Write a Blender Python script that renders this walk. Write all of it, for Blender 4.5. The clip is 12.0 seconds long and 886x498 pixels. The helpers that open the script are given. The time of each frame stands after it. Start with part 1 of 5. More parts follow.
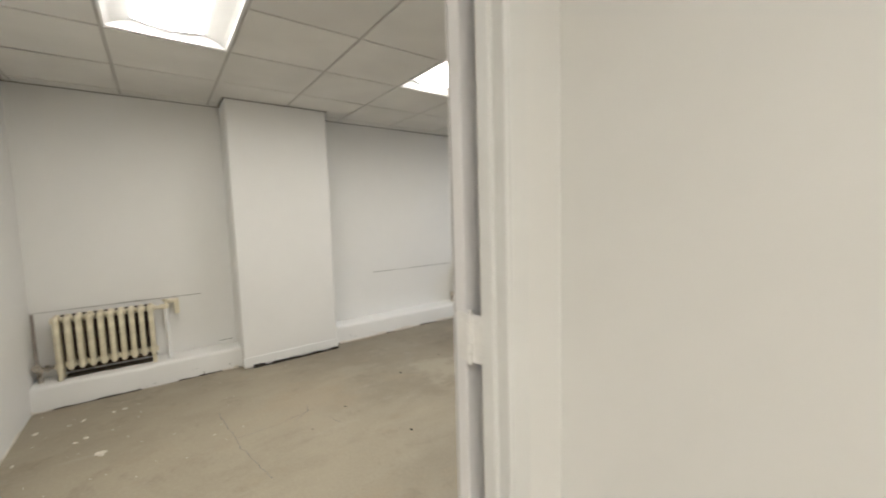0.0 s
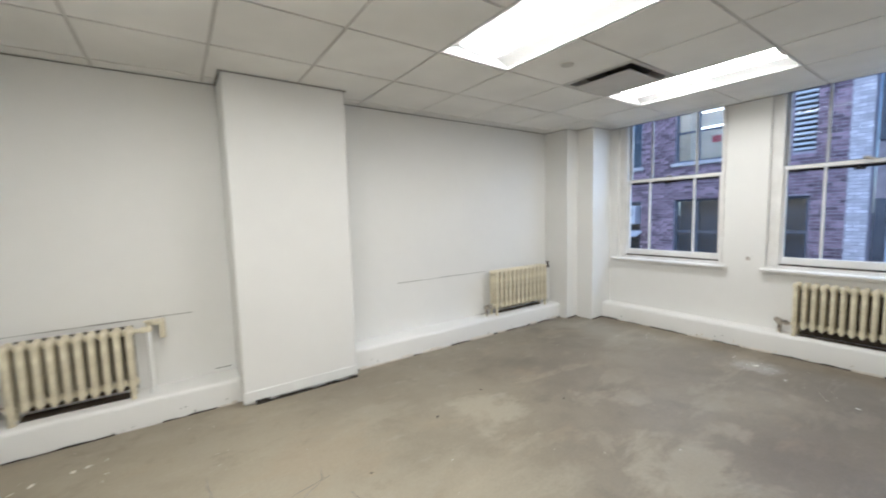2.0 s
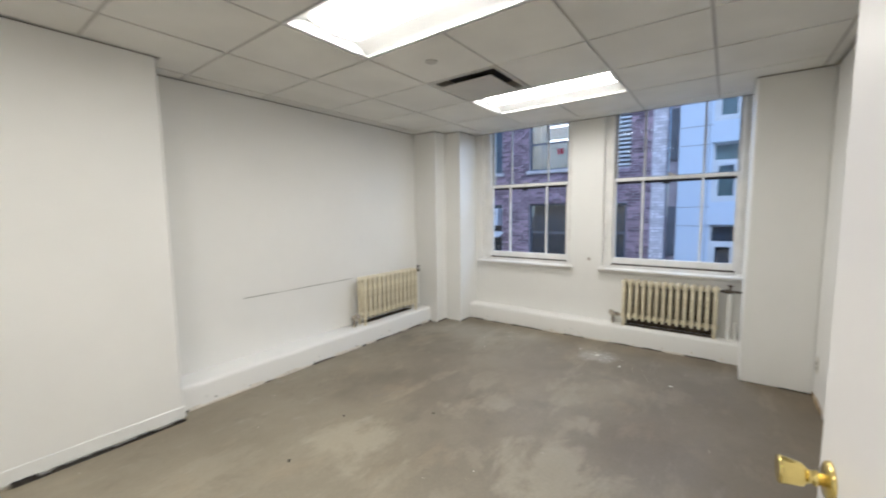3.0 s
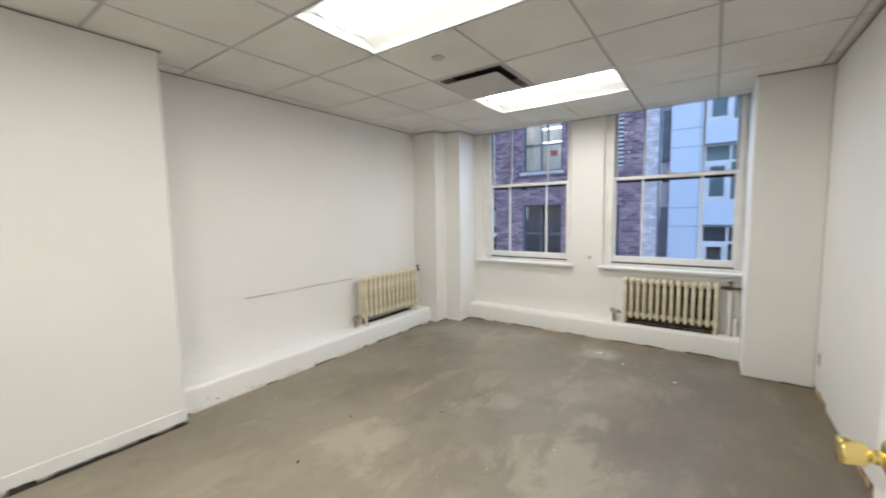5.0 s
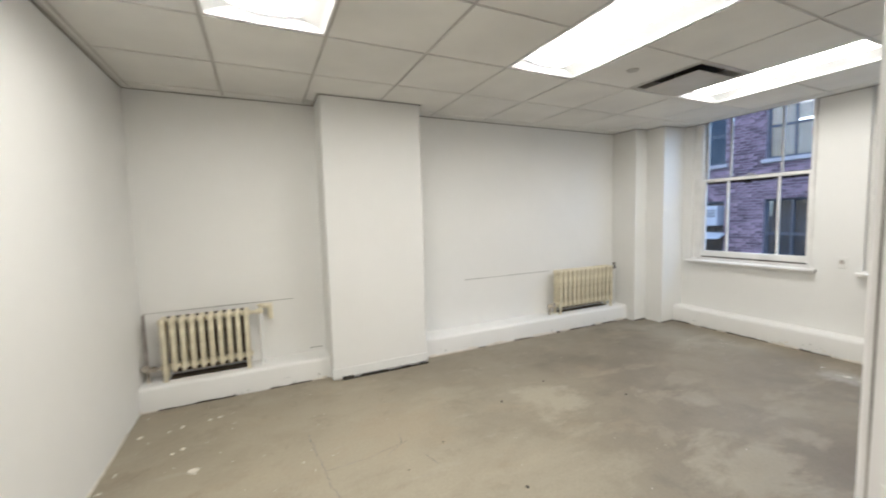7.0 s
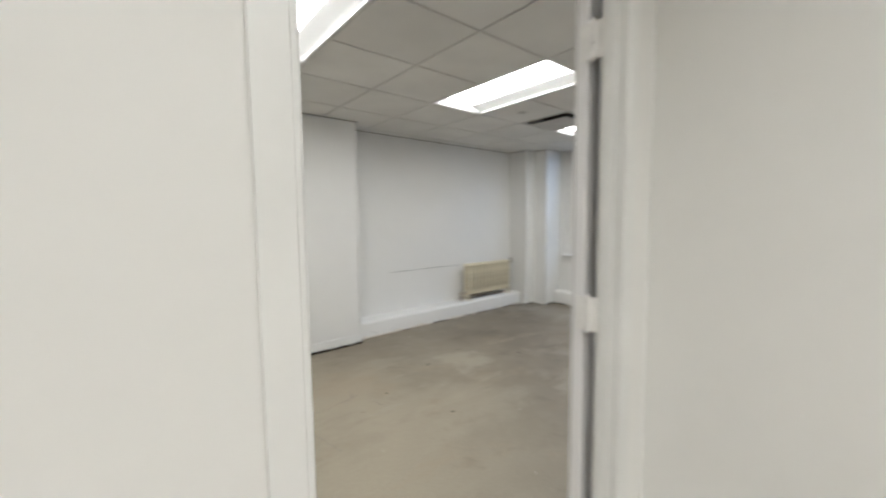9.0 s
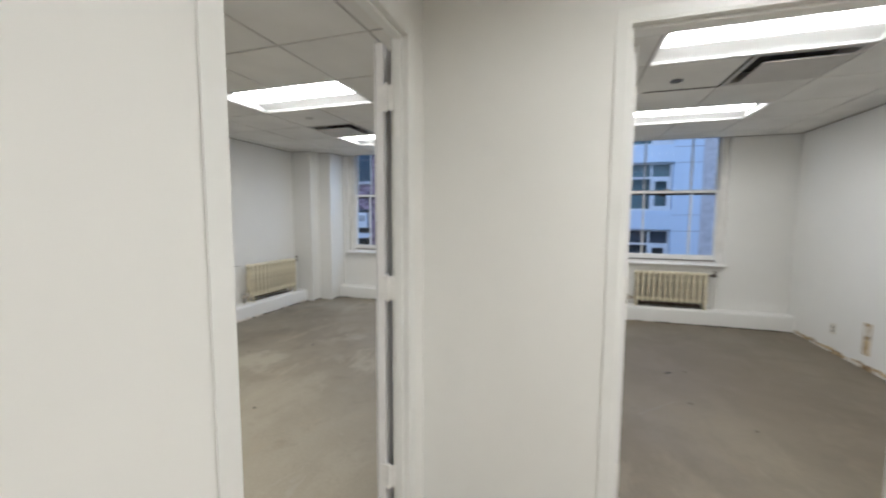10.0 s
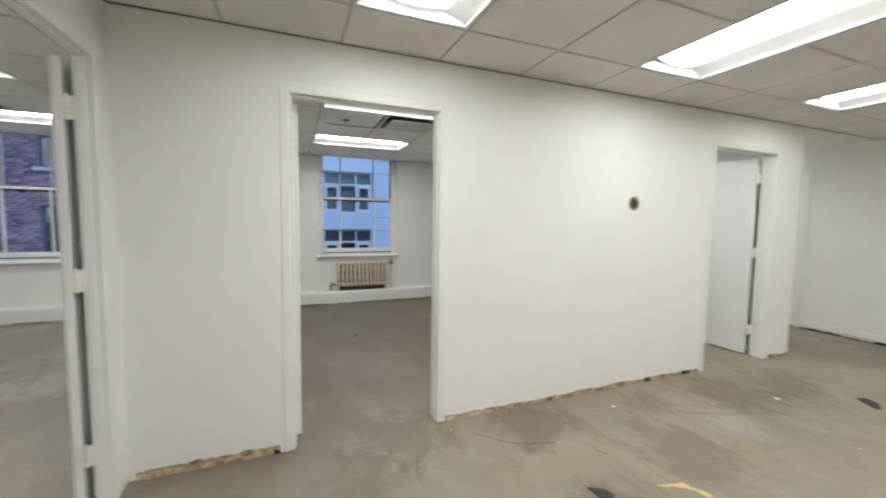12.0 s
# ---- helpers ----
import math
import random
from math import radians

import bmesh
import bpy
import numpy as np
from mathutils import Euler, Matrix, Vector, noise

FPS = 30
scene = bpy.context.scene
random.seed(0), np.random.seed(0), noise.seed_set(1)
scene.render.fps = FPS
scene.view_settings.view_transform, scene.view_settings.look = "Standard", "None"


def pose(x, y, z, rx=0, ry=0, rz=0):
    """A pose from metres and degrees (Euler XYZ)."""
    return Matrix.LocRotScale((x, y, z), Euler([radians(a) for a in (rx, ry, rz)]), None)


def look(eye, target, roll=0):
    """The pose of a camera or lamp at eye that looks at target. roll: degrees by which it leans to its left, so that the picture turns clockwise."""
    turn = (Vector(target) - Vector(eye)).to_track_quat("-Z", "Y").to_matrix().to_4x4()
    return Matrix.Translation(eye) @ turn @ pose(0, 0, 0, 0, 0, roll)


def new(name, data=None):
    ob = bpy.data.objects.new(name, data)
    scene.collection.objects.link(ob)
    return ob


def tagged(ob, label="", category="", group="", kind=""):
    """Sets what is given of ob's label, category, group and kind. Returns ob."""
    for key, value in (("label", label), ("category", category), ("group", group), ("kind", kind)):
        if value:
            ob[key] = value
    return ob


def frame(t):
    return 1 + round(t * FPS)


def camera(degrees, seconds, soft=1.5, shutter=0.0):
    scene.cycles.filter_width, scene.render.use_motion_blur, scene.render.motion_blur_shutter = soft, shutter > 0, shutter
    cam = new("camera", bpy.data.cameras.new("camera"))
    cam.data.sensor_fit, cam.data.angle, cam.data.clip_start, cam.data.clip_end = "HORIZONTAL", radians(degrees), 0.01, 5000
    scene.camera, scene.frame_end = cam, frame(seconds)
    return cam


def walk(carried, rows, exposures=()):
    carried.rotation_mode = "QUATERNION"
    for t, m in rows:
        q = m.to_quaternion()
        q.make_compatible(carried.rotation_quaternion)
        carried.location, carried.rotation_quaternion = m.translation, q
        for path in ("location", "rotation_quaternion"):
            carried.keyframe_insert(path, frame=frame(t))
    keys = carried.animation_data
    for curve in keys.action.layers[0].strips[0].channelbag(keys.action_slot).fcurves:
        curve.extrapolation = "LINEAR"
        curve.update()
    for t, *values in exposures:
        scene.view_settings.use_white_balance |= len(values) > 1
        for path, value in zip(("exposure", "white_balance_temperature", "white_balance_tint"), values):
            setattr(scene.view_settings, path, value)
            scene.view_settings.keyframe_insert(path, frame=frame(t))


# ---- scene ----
cam = camera(98.4, 12.0, soft=2.0, shutter=0.5)
PATH = [
    (0, (-0.085, 0.437, 1.347), (1.099, 2.033, 1.174), -1.7),
    (0.5, (-0.057, 0.631, 1.340), (0.985, 2.323, 1.177), -1.6),
    (0.8, (-0.032, 0.753, 1.339), (0.984, 2.460, 1.179), -1.6),
    (1, (-0.022, 0.829, 1.342), (0.988, 2.539, 1.186), -1.6),
    (1.5, (-0.003, 0.997, 1.361), (1.019, 2.716, 1.197), -1.6),
    (2, (0.127, 1.155, 1.378), (1.265, 2.79, 1.203), -1.5),
    (2.5, (0.28, 1.245, 1.394), (1.672, 2.669, 1.212), -1.1),
    (3, (0.379, 1.299, 1.411), (1.977, 2.485, 1.221), -0.7),
    (3.2, (0.403, 1.316, 1.399), (2.06, 2.419, 1.212), -0.7),
    (4.8, (0.347, 1.402, 1.375), (2.023, 2.478, 1.194), -0.9),
    (5, (0.326, 1.399, 1.372), (1.953, 2.549, 1.196), -0.9),
    (5.5, (0.256, 1.349, 1.367), (1.724, 2.696, 1.195), -1.2),
    (6, (0.145, 1.24, 1.376), (1.432, 2.762, 1.207), -1.3),
    (6.5, (0.053, 1.107, 1.370), (1.137, 2.776, 1.212), -1.5),
    (7, (-0.040, 0.945, 1.376), (0.814, 2.741, 1.217), -1.6),
    (7.2, (-0.086, 0.878, 1.370), (0.699, 2.704, 1.213), -1.5),
    (8.8, (-0.544, 0.476, 1.368), (0.513, 2.159, 1.213), -0.8),
    (9, (-0.605, 0.445, 1.376), (0.658, 1.981, 1.217), -0.6),
    (9.5, (-0.805, 0.392, 1.394), (0.888, 1.427, 1.221), -0.4),
    (10, (-1.006, 0.322, 1.392), (0.889, 0.937, 1.222), 0.3),
    (10.5, (-1.188, 0.265, 1.397), (0.785, 0.547, 1.23), 0.5),
    (11, (-1.409, 0.21, 1.402), (0.584, 0.138, 1.245), 0.7),
    (11.3, (-1.535, 0.171, 1.397), (0.439, -0.117, 1.247), 0.7),
    (11.5, (-1.608, 0.15, 1.4), (0.34, -0.277, 1.243), 0.7),
    (12, (-1.781, 0.127, 1.39), (0.071, -0.613, 1.241), 0.8),
]
walk(cam, [(t, look(eye, target, roll)) for t, eye, target, roll in PATH],
     exposures=[(0, -0.32, 4900, 10), (0.7, -0.20, 4730, 10), (1.5, -0.07, 4670, 10), (2.0, -0.02, 4660, 10), (2.5, -0.10, 4660, 10), (3.2, -0.13, 4820, 10),
                (5.0, -0.05, 4840, 10), (6.0, -0.01, 4820, 10), (7.0, -0.01, 4790, 10), (9.0, -0.43, 4660, 10), (10, -0.46, 4660, 10),
                (11, -0.51, 4660, 10), (12, -0.56, 4660, 10)])

# ---- light settings ----
SKY, SUN, SKYLIGHT = 0.15, 1.3, 30.0
LAMP, LAMP_POWER = (1.0, 0.785, 0.525), 28.0

# ---- light of the day ----
world = bpy.data.worlds.new("World")
scene.world = world
world.use_nodes = True
wn = world.node_tree.nodes
sky = wn.new("ShaderNodeTexSky")
sky.sky_type = 'NISHITA'
sky.sun_disc = False
sky.sun_elevation = radians(38)
sky.sun_rotation = radians(270)
world.node_tree.links.new(sky.outputs[0], wn["Background"].inputs[0])
wn["Background"].inputs[1].default_value = SKY
sun = new("sun", bpy.data.lights.new("sun", 'SUN'))
sun.data.energy = SUN
sun.data.angle = radians(12)
sun.data.color = (1.0, 0.975, 0.94)
sun.rotation_euler = (radians(8), radians(-52), 0)


# added area lamps, out of view, stand in for skylight falling steeply into each window
for y in (3.26, 1.75, -0.95):
    a = new("window_skylight", bpy.data.lights.new("window_skylight", 'AREA'))
    a.data.shape, a.data.size, a.data.size_y = 'RECTANGLE', 1.1, 0.8
    a.data.energy, a.data.color = SKYLIGHT, (0.72, 0.86, 1.0)
    a.matrix_basis = look((5.75, y, 3.05), (4.6, y, 1.75))


# ---- materials ----
def mat(name, color, rough=0.6, metal=0.0, vary=0.08, scale=3.0, fine=60.0, bump=0.15, dist=0.004,
        tint=None, random_obj=0.0, island=0.0, spec=0.5, bands=0.0):
    m = bpy.data.materials.new(name)
    m.use_nodes = True
    nt = m.node_tree
    n, l = nt.nodes, nt.links
    b = n["Principled BSDF"]
    b.inputs["Roughness"].default_value = rough
    b.inputs["Metallic"].default_value = metal
    b.inputs["Specular IOR Level"].default_value = spec
    tc = n.new("ShaderNodeTexCoord")
    big = n.new("ShaderNodeTexNoise")
    big.inputs["Scale"].default_value = scale
    big.inputs["Detail"].default_value = 6
    small = n.new("ShaderNodeTexNoise")
    small.inputs["Scale"].default_value = fine
    small.inputs["Detail"].default_value = 4
    l.new(tc.outputs["Object"], big.inputs["Vector"])
    l.new(tc.outputs["Object"], small.inputs["Vector"])
    ramp = n.new("ShaderNodeValToRGB")
    lo = [c * (1 - vary) for c in (tint or color)]
    hi = [min(1, c * (1 + vary)) for c in color]
    ramp.color_ramp.elements[0].position, ramp.color_ramp.elements[1].position = 0.35, 0.65
    ramp.color_ramp.elements[0].color = (*lo, 1)
    ramp.color_ramp.elements[1].color = (*hi, 1)
    l.new(big.outputs["Fac"], ramp.inputs["Fac"])
    fin = n.new("ShaderNodeMapRange")
    fin.inputs["To Min"].default_value, fin.inputs["To Max"].default_value = 1 - vary * 0.6, 1 + vary * 0.6
    l.new(small.outputs["Fac"], fin.inputs["Value"])
    mul = n.new("ShaderNodeVectorMath")
    mul.operation = 'SCALE'
    l.new(ramp.outputs["Color"], mul.inputs[0])
    l.new(fin.outputs["Result"], mul.inputs["Scale"])
    out = mul.outputs["Vector"]
    if random_obj or island:
        src = n.new("ShaderNodeObjectInfo") if random_obj else n.new("ShaderNodeNewGeometry")
        sock = src.outputs["Random"] if random_obj else src.outputs["Random Per Island"]
        amt = random_obj or island
        mr = n.new("ShaderNodeMapRange")
        mr.inputs["To Min"].default_value, mr.inputs["To Max"].default_value = 1 - amt, 1 + amt
        l.new(sock, mr.inputs["Value"])
        m2 = n.new("ShaderNodeVectorMath")
        m2.operation = 'SCALE'
        l.new(out, m2.inputs[0])
        l.new(mr.outputs["Result"], m2.inputs["Scale"])
        out = m2.outputs["Vector"]
    l.new(out, b.inputs["Base Color"])
    if bump:
        bp = n.new("ShaderNodeBump")
        bp.inputs["Strength"].default_value = bump
        bp.inputs["Distance"].default_value = dist
        l.new(small.outputs["Fac"], bp.inputs["Height"])
        l.new(bp.outputs["Normal"], b.inputs["Normal"])
    return m


def glow(name, color, strength):
    m = bpy.data.materials.new(name)
    m.use_nodes = True
    b = m.node_tree.nodes["Principled BSDF"]
    b.inputs["Base Color"].default_value = (0.85, 0.85, 0.85, 1)
    b.inputs["Emission Color"].default_value = (*color, 1)
    b.inputs["Emission Strength"].default_value = strength
    return m


def concrete():
    """Worn grey-brown screed with pale trowelled patches, dark stains and fine cracks."""
    m = bpy.data.materials.new("floor_concrete")
    m.use_nodes = True
    nt = m.node_tree
    n, l = nt.nodes, nt.links
    b = n["Principled BSDF"]
    b_in = b.inputs["Base Color"]
    tc = n.new("ShaderNodeTexCoord")

    def noise_tex(scale, detail, rough=0.55, distort=0.0):
        t = n.new("ShaderNodeTexNoise")
        t.inputs["Scale"].default_value, t.inputs["Detail"].default_value = scale, detail
        t.inputs["Roughness"].default_value, t.inputs["Distortion"].default_value = rough, distort
        l.new(tc.outputs["Object"], t.inputs["Vector"])
        return t

    def ramp(src, a, ca, c, cc):
        r = n.new("ShaderNodeValToRGB")
        r.color_ramp.elements[0].position, r.color_ramp.elements[1].position = a, c
        r.color_ramp.elements[0].color, r.color_ramp.elements[1].color = (*ca, 1), (*cc, 1)
        l.new(src.outputs["Fac"], r.inputs["Fac"])
        return r

    def mix(fac, a, c):
        x = n.new("ShaderNodeMix")
        x.data_type = 'RGBA'
        l.new(fac, x.inputs["Factor"])
        l.new(a, x.inputs[6])
        l.new(c, x.inputs[7])
        return x.outputs[2]

    def rgb(c):
        x = n.new("ShaderNodeRGB")
        x.outputs[0].default_value = (*c, 1)
        return x.outputs[0]

    def stretched(turn, sx, sy, scale, detail, rough, distort):
        mp = n.new("ShaderNodeMapping")
        mp.inputs["Rotation"].default_value = (0, 0, radians(turn))
        mp.inputs["Scale"].default_value = (sx, sy, 1)
        l.new(tc.outputs["Object"], mp.inputs["Vector"])
        t = noise_tex(scale, detail, rough, distort)
        l.new(mp.outputs["Vector"], t.inputs["Vector"])
        return t

    def grey(v):
        return (v, v, v)

    base = ramp(noise_tex(0.5, 4, 0.5, 0.5), 0.40, FLOOR_DARK, 0.60, FLOOR_MID)
    # radial washes match each area's brightness: paler west and lobby, browner towards the windows
    c = base.outputs["Color"]
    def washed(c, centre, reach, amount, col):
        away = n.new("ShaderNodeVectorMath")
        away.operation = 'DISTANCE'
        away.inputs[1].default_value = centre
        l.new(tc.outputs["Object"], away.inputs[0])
        wash_amount = n.new("ShaderNodeMapRange")
        wash_amount.inputs["From Min"].default_value, wash_amount.inputs["From Max"].default_value = reach, reach * 0.2
        wash_amount.inputs["To Min"].default_value, wash_amount.inputs["To Max"].default_value = 0.0, amount
        l.new(away.outputs["Value"], wash_amount.inputs["Value"])
        return mix(wash_amount.outputs["Result"], c, rgb(col))

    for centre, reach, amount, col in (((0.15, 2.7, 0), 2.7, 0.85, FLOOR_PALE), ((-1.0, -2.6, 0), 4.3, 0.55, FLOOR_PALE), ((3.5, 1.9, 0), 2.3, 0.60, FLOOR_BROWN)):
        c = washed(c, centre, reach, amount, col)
    # trowelled skims with torn edges
    for tex, lo, hi, amount, col in ((noise_tex(0.7, 10, 0.62, 0.25), 0.46, 0.64, 0.30, FLOOR_PALE), (stretched(35, 1.0, 2.4, 1.1, 10, 0.66, 0.3), 0.535, 0.60, 0.24, FLOOR_PALE),
                                   (stretched(-25, 1.0, 1.8, 1.5, 10, 0.66, 0.3), 0.56, 0.66, 0.26, FLOOR_TAN), (noise_tex(1.1, 9, 0.66, 0.3), 0.50, 0.72, 0.34, FLOOR_DARK),
                                   (stretched(60, 1.0, 3.2, 2.0, 10, 0.68, 0.4), 0.61, 0.66, 0.16, FLOOR_WHITE), (noise_tex(3.2, 9, 0.72, 0.3), 0.56, 0.74, 0.40, (0.10, 0.082, 0.062)),
                                   (stretched(15, 1.0, 1.6, 0.9, 8, 0.62, 0.3), 0.56, 0.70, 0.34, (0.13, 0.108, 0.08)), (stretched(-50, 1.0, 7.0, 3.0, 8, 0.7, 0.2), 0.64, 0.72, 0.06, FLOOR_WHITE)):
        c = mix(ramp(tex, lo, grey(0), hi, grey(amount)).outputs["Color"], c, rgb(col))
    # single skims and scrapes with torn rims: (centre, reach, amount, colour)
    torn, torn_fine = stretched(20, 1.0, 1.8, 3.0, 10, 0.68, 0.4), noise_tex(14, 8, 0.7)

    def patch(c, centre, reach, amount, col):
        away = n.new("ShaderNodeVectorMath")
        away.operation = 'DISTANCE'
        away.inputs[1].default_value = centre
        l.new(tc.outputs["Object"], away.inputs[0])
        near = n.new("ShaderNodeMath")
        near.operation = 'MULTIPLY_ADD'
        near.inputs[1].default_value, near.inputs[2].default_value = -0.42 / reach, 0.42
        l.new(away.outputs["Value"], near.inputs[0])
        both = n.new("ShaderNodeMath")
        both.operation = 'ADD'
        l.new(near.outputs[0], both.inputs[0])
        l.new(torn.outputs["Fac"], both.inputs[1])
        fine = n.new("ShaderNodeMath")
        fine.operation = 'MULTIPLY_ADD'
        fine.inputs[1].default_value = 0.12
        l.new(torn_fine.outputs["Fac"], fine.inputs[0])
        l.new(both.outputs[0], fine.inputs[2])
        r = n.new("ShaderNodeMapRange")
        r.inputs["From Min"].default_value, r.inputs["From Max"].default_value = 0.64, 0.82
        r.inputs["To Min"].default_value, r.inputs["To Max"].default_value = 0.0, amount
        l.new(fine.outputs[0], r.inputs["Value"])
        return mix(r.outputs["Result"], c, rgb(col))

    for centre, reach, amount, col in (((1.85, 3.10, 0), 0.36, 0.62, FLOOR_PALE), ((2.80, 2.62, 0), 0.20, 0.35, FLOOR_PALE), ((2.86, 2.0, 0), 0.16, 0.40, FLOOR_PALE), ((2.25, 2.0, 0), 0.42, 0.50, FLOOR_PALE),
                                       ((1.3, 2.5, 0), 0.6, 0.32, FLOOR_PALE), ((0.75, 3.3, 0), 0.5, 0.28, FLOOR_TAN), ((4.16, 2.21, 0), 0.22, 0.45, FLOOR_WHITE), ((3.5, 2.9, 0), 0.7, 0.40, FLOOR_BROWN),
                                       ((0.5, -0.55, 0), 0.45, 0.60, FLOOR_DEEP_BROWN), ((0.35, -1.45, 0), 0.45, 0.60, FLOOR_DEEP_BROWN), ((-0.25, -2.1, 0), 0.5, 0.50, FLOOR_DEEP_BROWN), ((0.2, -3.2, 0), 0.5, 0.60, FLOOR_DEEP_BROWN),
                                       ((-0.15, -2.75, 0), 0.30, 0.35, FLOOR_WHITE), ((-0.5, -1.3, 0), 0.4, 0.55, FLOOR_DEEP_BROWN), ((0.15, -0.2, 0), 0.4, 0.50, FLOOR_DEEP_BROWN), ((0.1, -3.9, 0), 0.45, 0.55, FLOOR_DEEP_BROWN),
                                       ((0.30, -2.45, 0), 0.3, 0.45, FLOOR_DEEP_BROWN)):
        c = patch(c, centre, reach, amount, col)
    # radial wash turning the second office floor a deep brown
    c = washed(c, (3.3, -0.8, 0), 3.2, 0.85, FLOOR_DEEP_BROWN)
    grit = ramp(noise_tex(60, 5, 0.65), 0.3, (0.92, 0.92, 0.92), 0.7, (1.06, 1.06, 1.06))
    mul = n.new("ShaderNodeVectorMath")
    mul.operation = 'MULTIPLY'
    l.new(c, mul.inputs[0])
    l.new(grit.outputs["Color"], mul.inputs[1])
    l.new(mul.outputs["Vector"], b_in)
    rr = n.new("ShaderNodeMapRange")
    rr.inputs["To Min"].default_value, rr.inputs["To Max"].default_value = 0.42, 0.75
    rn = noise_tex(2.4, 6, 0.6, 0.8)
    l.new(rn.outputs["Fac"], rr.inputs["Value"])
    l.new(rr.outputs["Result"], b.inputs["Roughness"])
    bp = n.new("ShaderNodeBump")
    bp.inputs["Strength"].default_value, bp.inputs["Distance"].default_value = 0.25, 0.006
    l.new(noise_tex(9, 9, 0.7).outputs["Fac"], bp.inputs["Height"])
    l.new(bp.outputs["Normal"], b.inputs["Normal"])
    return m


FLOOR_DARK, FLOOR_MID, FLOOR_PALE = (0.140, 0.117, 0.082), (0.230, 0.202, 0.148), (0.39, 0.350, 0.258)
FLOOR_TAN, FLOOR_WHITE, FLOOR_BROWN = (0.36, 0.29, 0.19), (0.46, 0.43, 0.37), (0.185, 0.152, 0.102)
FLOOR_DEEP_BROWN = (0.138, 0.110, 0.066)
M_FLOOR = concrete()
M_WALL = mat("wall_paint", (0.80, 0.795, 0.765), 0.55, vary=0.025, scale=0.8, fine=10, bump=0.10, dist=0.010)
M_TRIM = mat("trim_paint", (0.79, 0.79, 0.765), 0.38, vary=0.03, scale=4, fine=40, bump=0.08, dist=0.002)
M_LEAF = mat("door_paint", (0.80, 0.79, 0.785), 0.40, vary=0.02, scale=1.2, fine=30, bump=0.05, dist=0.002)
M_TILE = mat("ceiling_tile", (0.74, 0.73, 0.69), 0.9, vary=0.05, scale=2.0, fine=220, bump=0.35, dist=0.002, island=0.035)
M_GRID = mat("ceiling_grid", (0.50, 0.485, 0.45), 0.5, vary=0.04, scale=5, fine=80, bump=0.0)
M_GROOVE = mat("ceiling_groove", (0.13, 0.12, 0.11), 0.9, vary=0.05, bump=0.0)
M_PAN = mat("lamp_pan", (0.76, 0.76, 0.75), 0.45, vary=0.02, bump=0.0)
M_GLOW = glow("lamp_diffuser", LAMP, LAMP_POWER)
M_REFLECTGLOW = glow("lamp_reflection", (1.0, 0.82, 0.6), 9.0)
M_FARPANEL = glow("far_ceiling_lamp", (1.0, 0.86, 0.68), 9.0)
M_BLACK = mat("vent_black", (0.02, 0.02, 0.02), 0.8, vary=0.2, bump=0.0)
M_RAD = mat("radiator_paint", (0.74, 0.69, 0.52), 0.42, vary=0.10, scale=9, fine=70, bump=0.25, dist=0.002, tint=(0.66, 0.60, 0.43))
M_DARKMETAL = mat("valve_metal", (0.10, 0.085, 0.07), 0.5, 0.6, vary=0.3, scale=30, fine=90)
M_BRASS = mat("brass", (0.82, 0.68, 0.24), 0.20, 1.0, vary=0.05, scale=12, fine=70, bump=0.0)
M_STEEL = mat("painted_hinge", (0.80, 0.79, 0.76), 0.35, vary=0.05, scale=20, bump=0.1)
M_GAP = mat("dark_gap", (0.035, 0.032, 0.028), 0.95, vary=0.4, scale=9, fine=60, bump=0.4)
M_TAN = mat("bare_board", (0.46, 0.37, 0.22), 0.85, vary=0.30, scale=16, fine=70, bump=0.6, tint=(0.22, 0.13, 0.06))
M_BOX = mat("box_rust", (0.15, 0.115, 0.062), 0.8, vary=0.35, scale=30, fine=90, bump=0.5)
M_PALETAN = mat("bare_board_pale", (0.56, 0.48, 0.33), 0.85, vary=0.22, scale=14, fine=70, bump=0.5, tint=(0.34, 0.24, 0.13))
M_PLASTER = mat("plaster_crumb", (0.72, 0.68, 0.60), 0.9, vary=0.12, scale=14, fine=70, bump=0.5)
M_CRACK = mat("seam_grey", (0.24, 0.23, 0.21), 0.9, vary=0.3, scale=12, bump=0.2)
M_DARKSCUFF = mat("dark_scuff", (0.105, 0.09, 0.07), 0.9, vary=0.4, scale=14, fine=70, bump=0.3)
M_SASH = mat("sash_paint", (0.78, 0.77, 0.74), 0.42, vary=0.06, scale=6, fine=50, bump=0.12, dist=0.002)
# dirty sash paint, greyed so the upper sashes look backlit
M_GREYSASH = mat("grey_sash_paint", (0.44, 0.42, 0.38), 0.5, vary=0.14, scale=9, fine=60, bump=0.2, dist=0.002)
M_GRIMY = mat("grimy_paint", (0.50, 0.46, 0.38), 0.6, 0.2, vary=0.35, scale=30, fine=90, tint=(0.16, 0.13, 0.10))
# near-black for soot, dust and painted shade about the radiators
M_SOOTSHADE = mat("soot", (0.075, 0.062, 0.048), 0.9, vary=0.4, scale=9, fine=60)
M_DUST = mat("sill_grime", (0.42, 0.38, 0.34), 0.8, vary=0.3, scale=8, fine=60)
M_PLATE = mat("plate_plastic", (0.66, 0.63, 0.55), 0.35, vary=0.03, bump=0.0)
M_SLOT = mat("slot_dark", (0.08, 0.08, 0.08), 0.6, vary=0.1, bump=0.0)
M_BRICK = mat("brick_purple", (0.275, 0.200, 0.235), 0.85, vary=0.25, scale=5, fine=60, bump=0.5, island=0.5)
M_BRICKP = mat("brick_piece", (0.275, 0.200, 0.235), 0.85, vary=0.25, scale=5, fine=60, bump=0.5, random_obj=0.5)
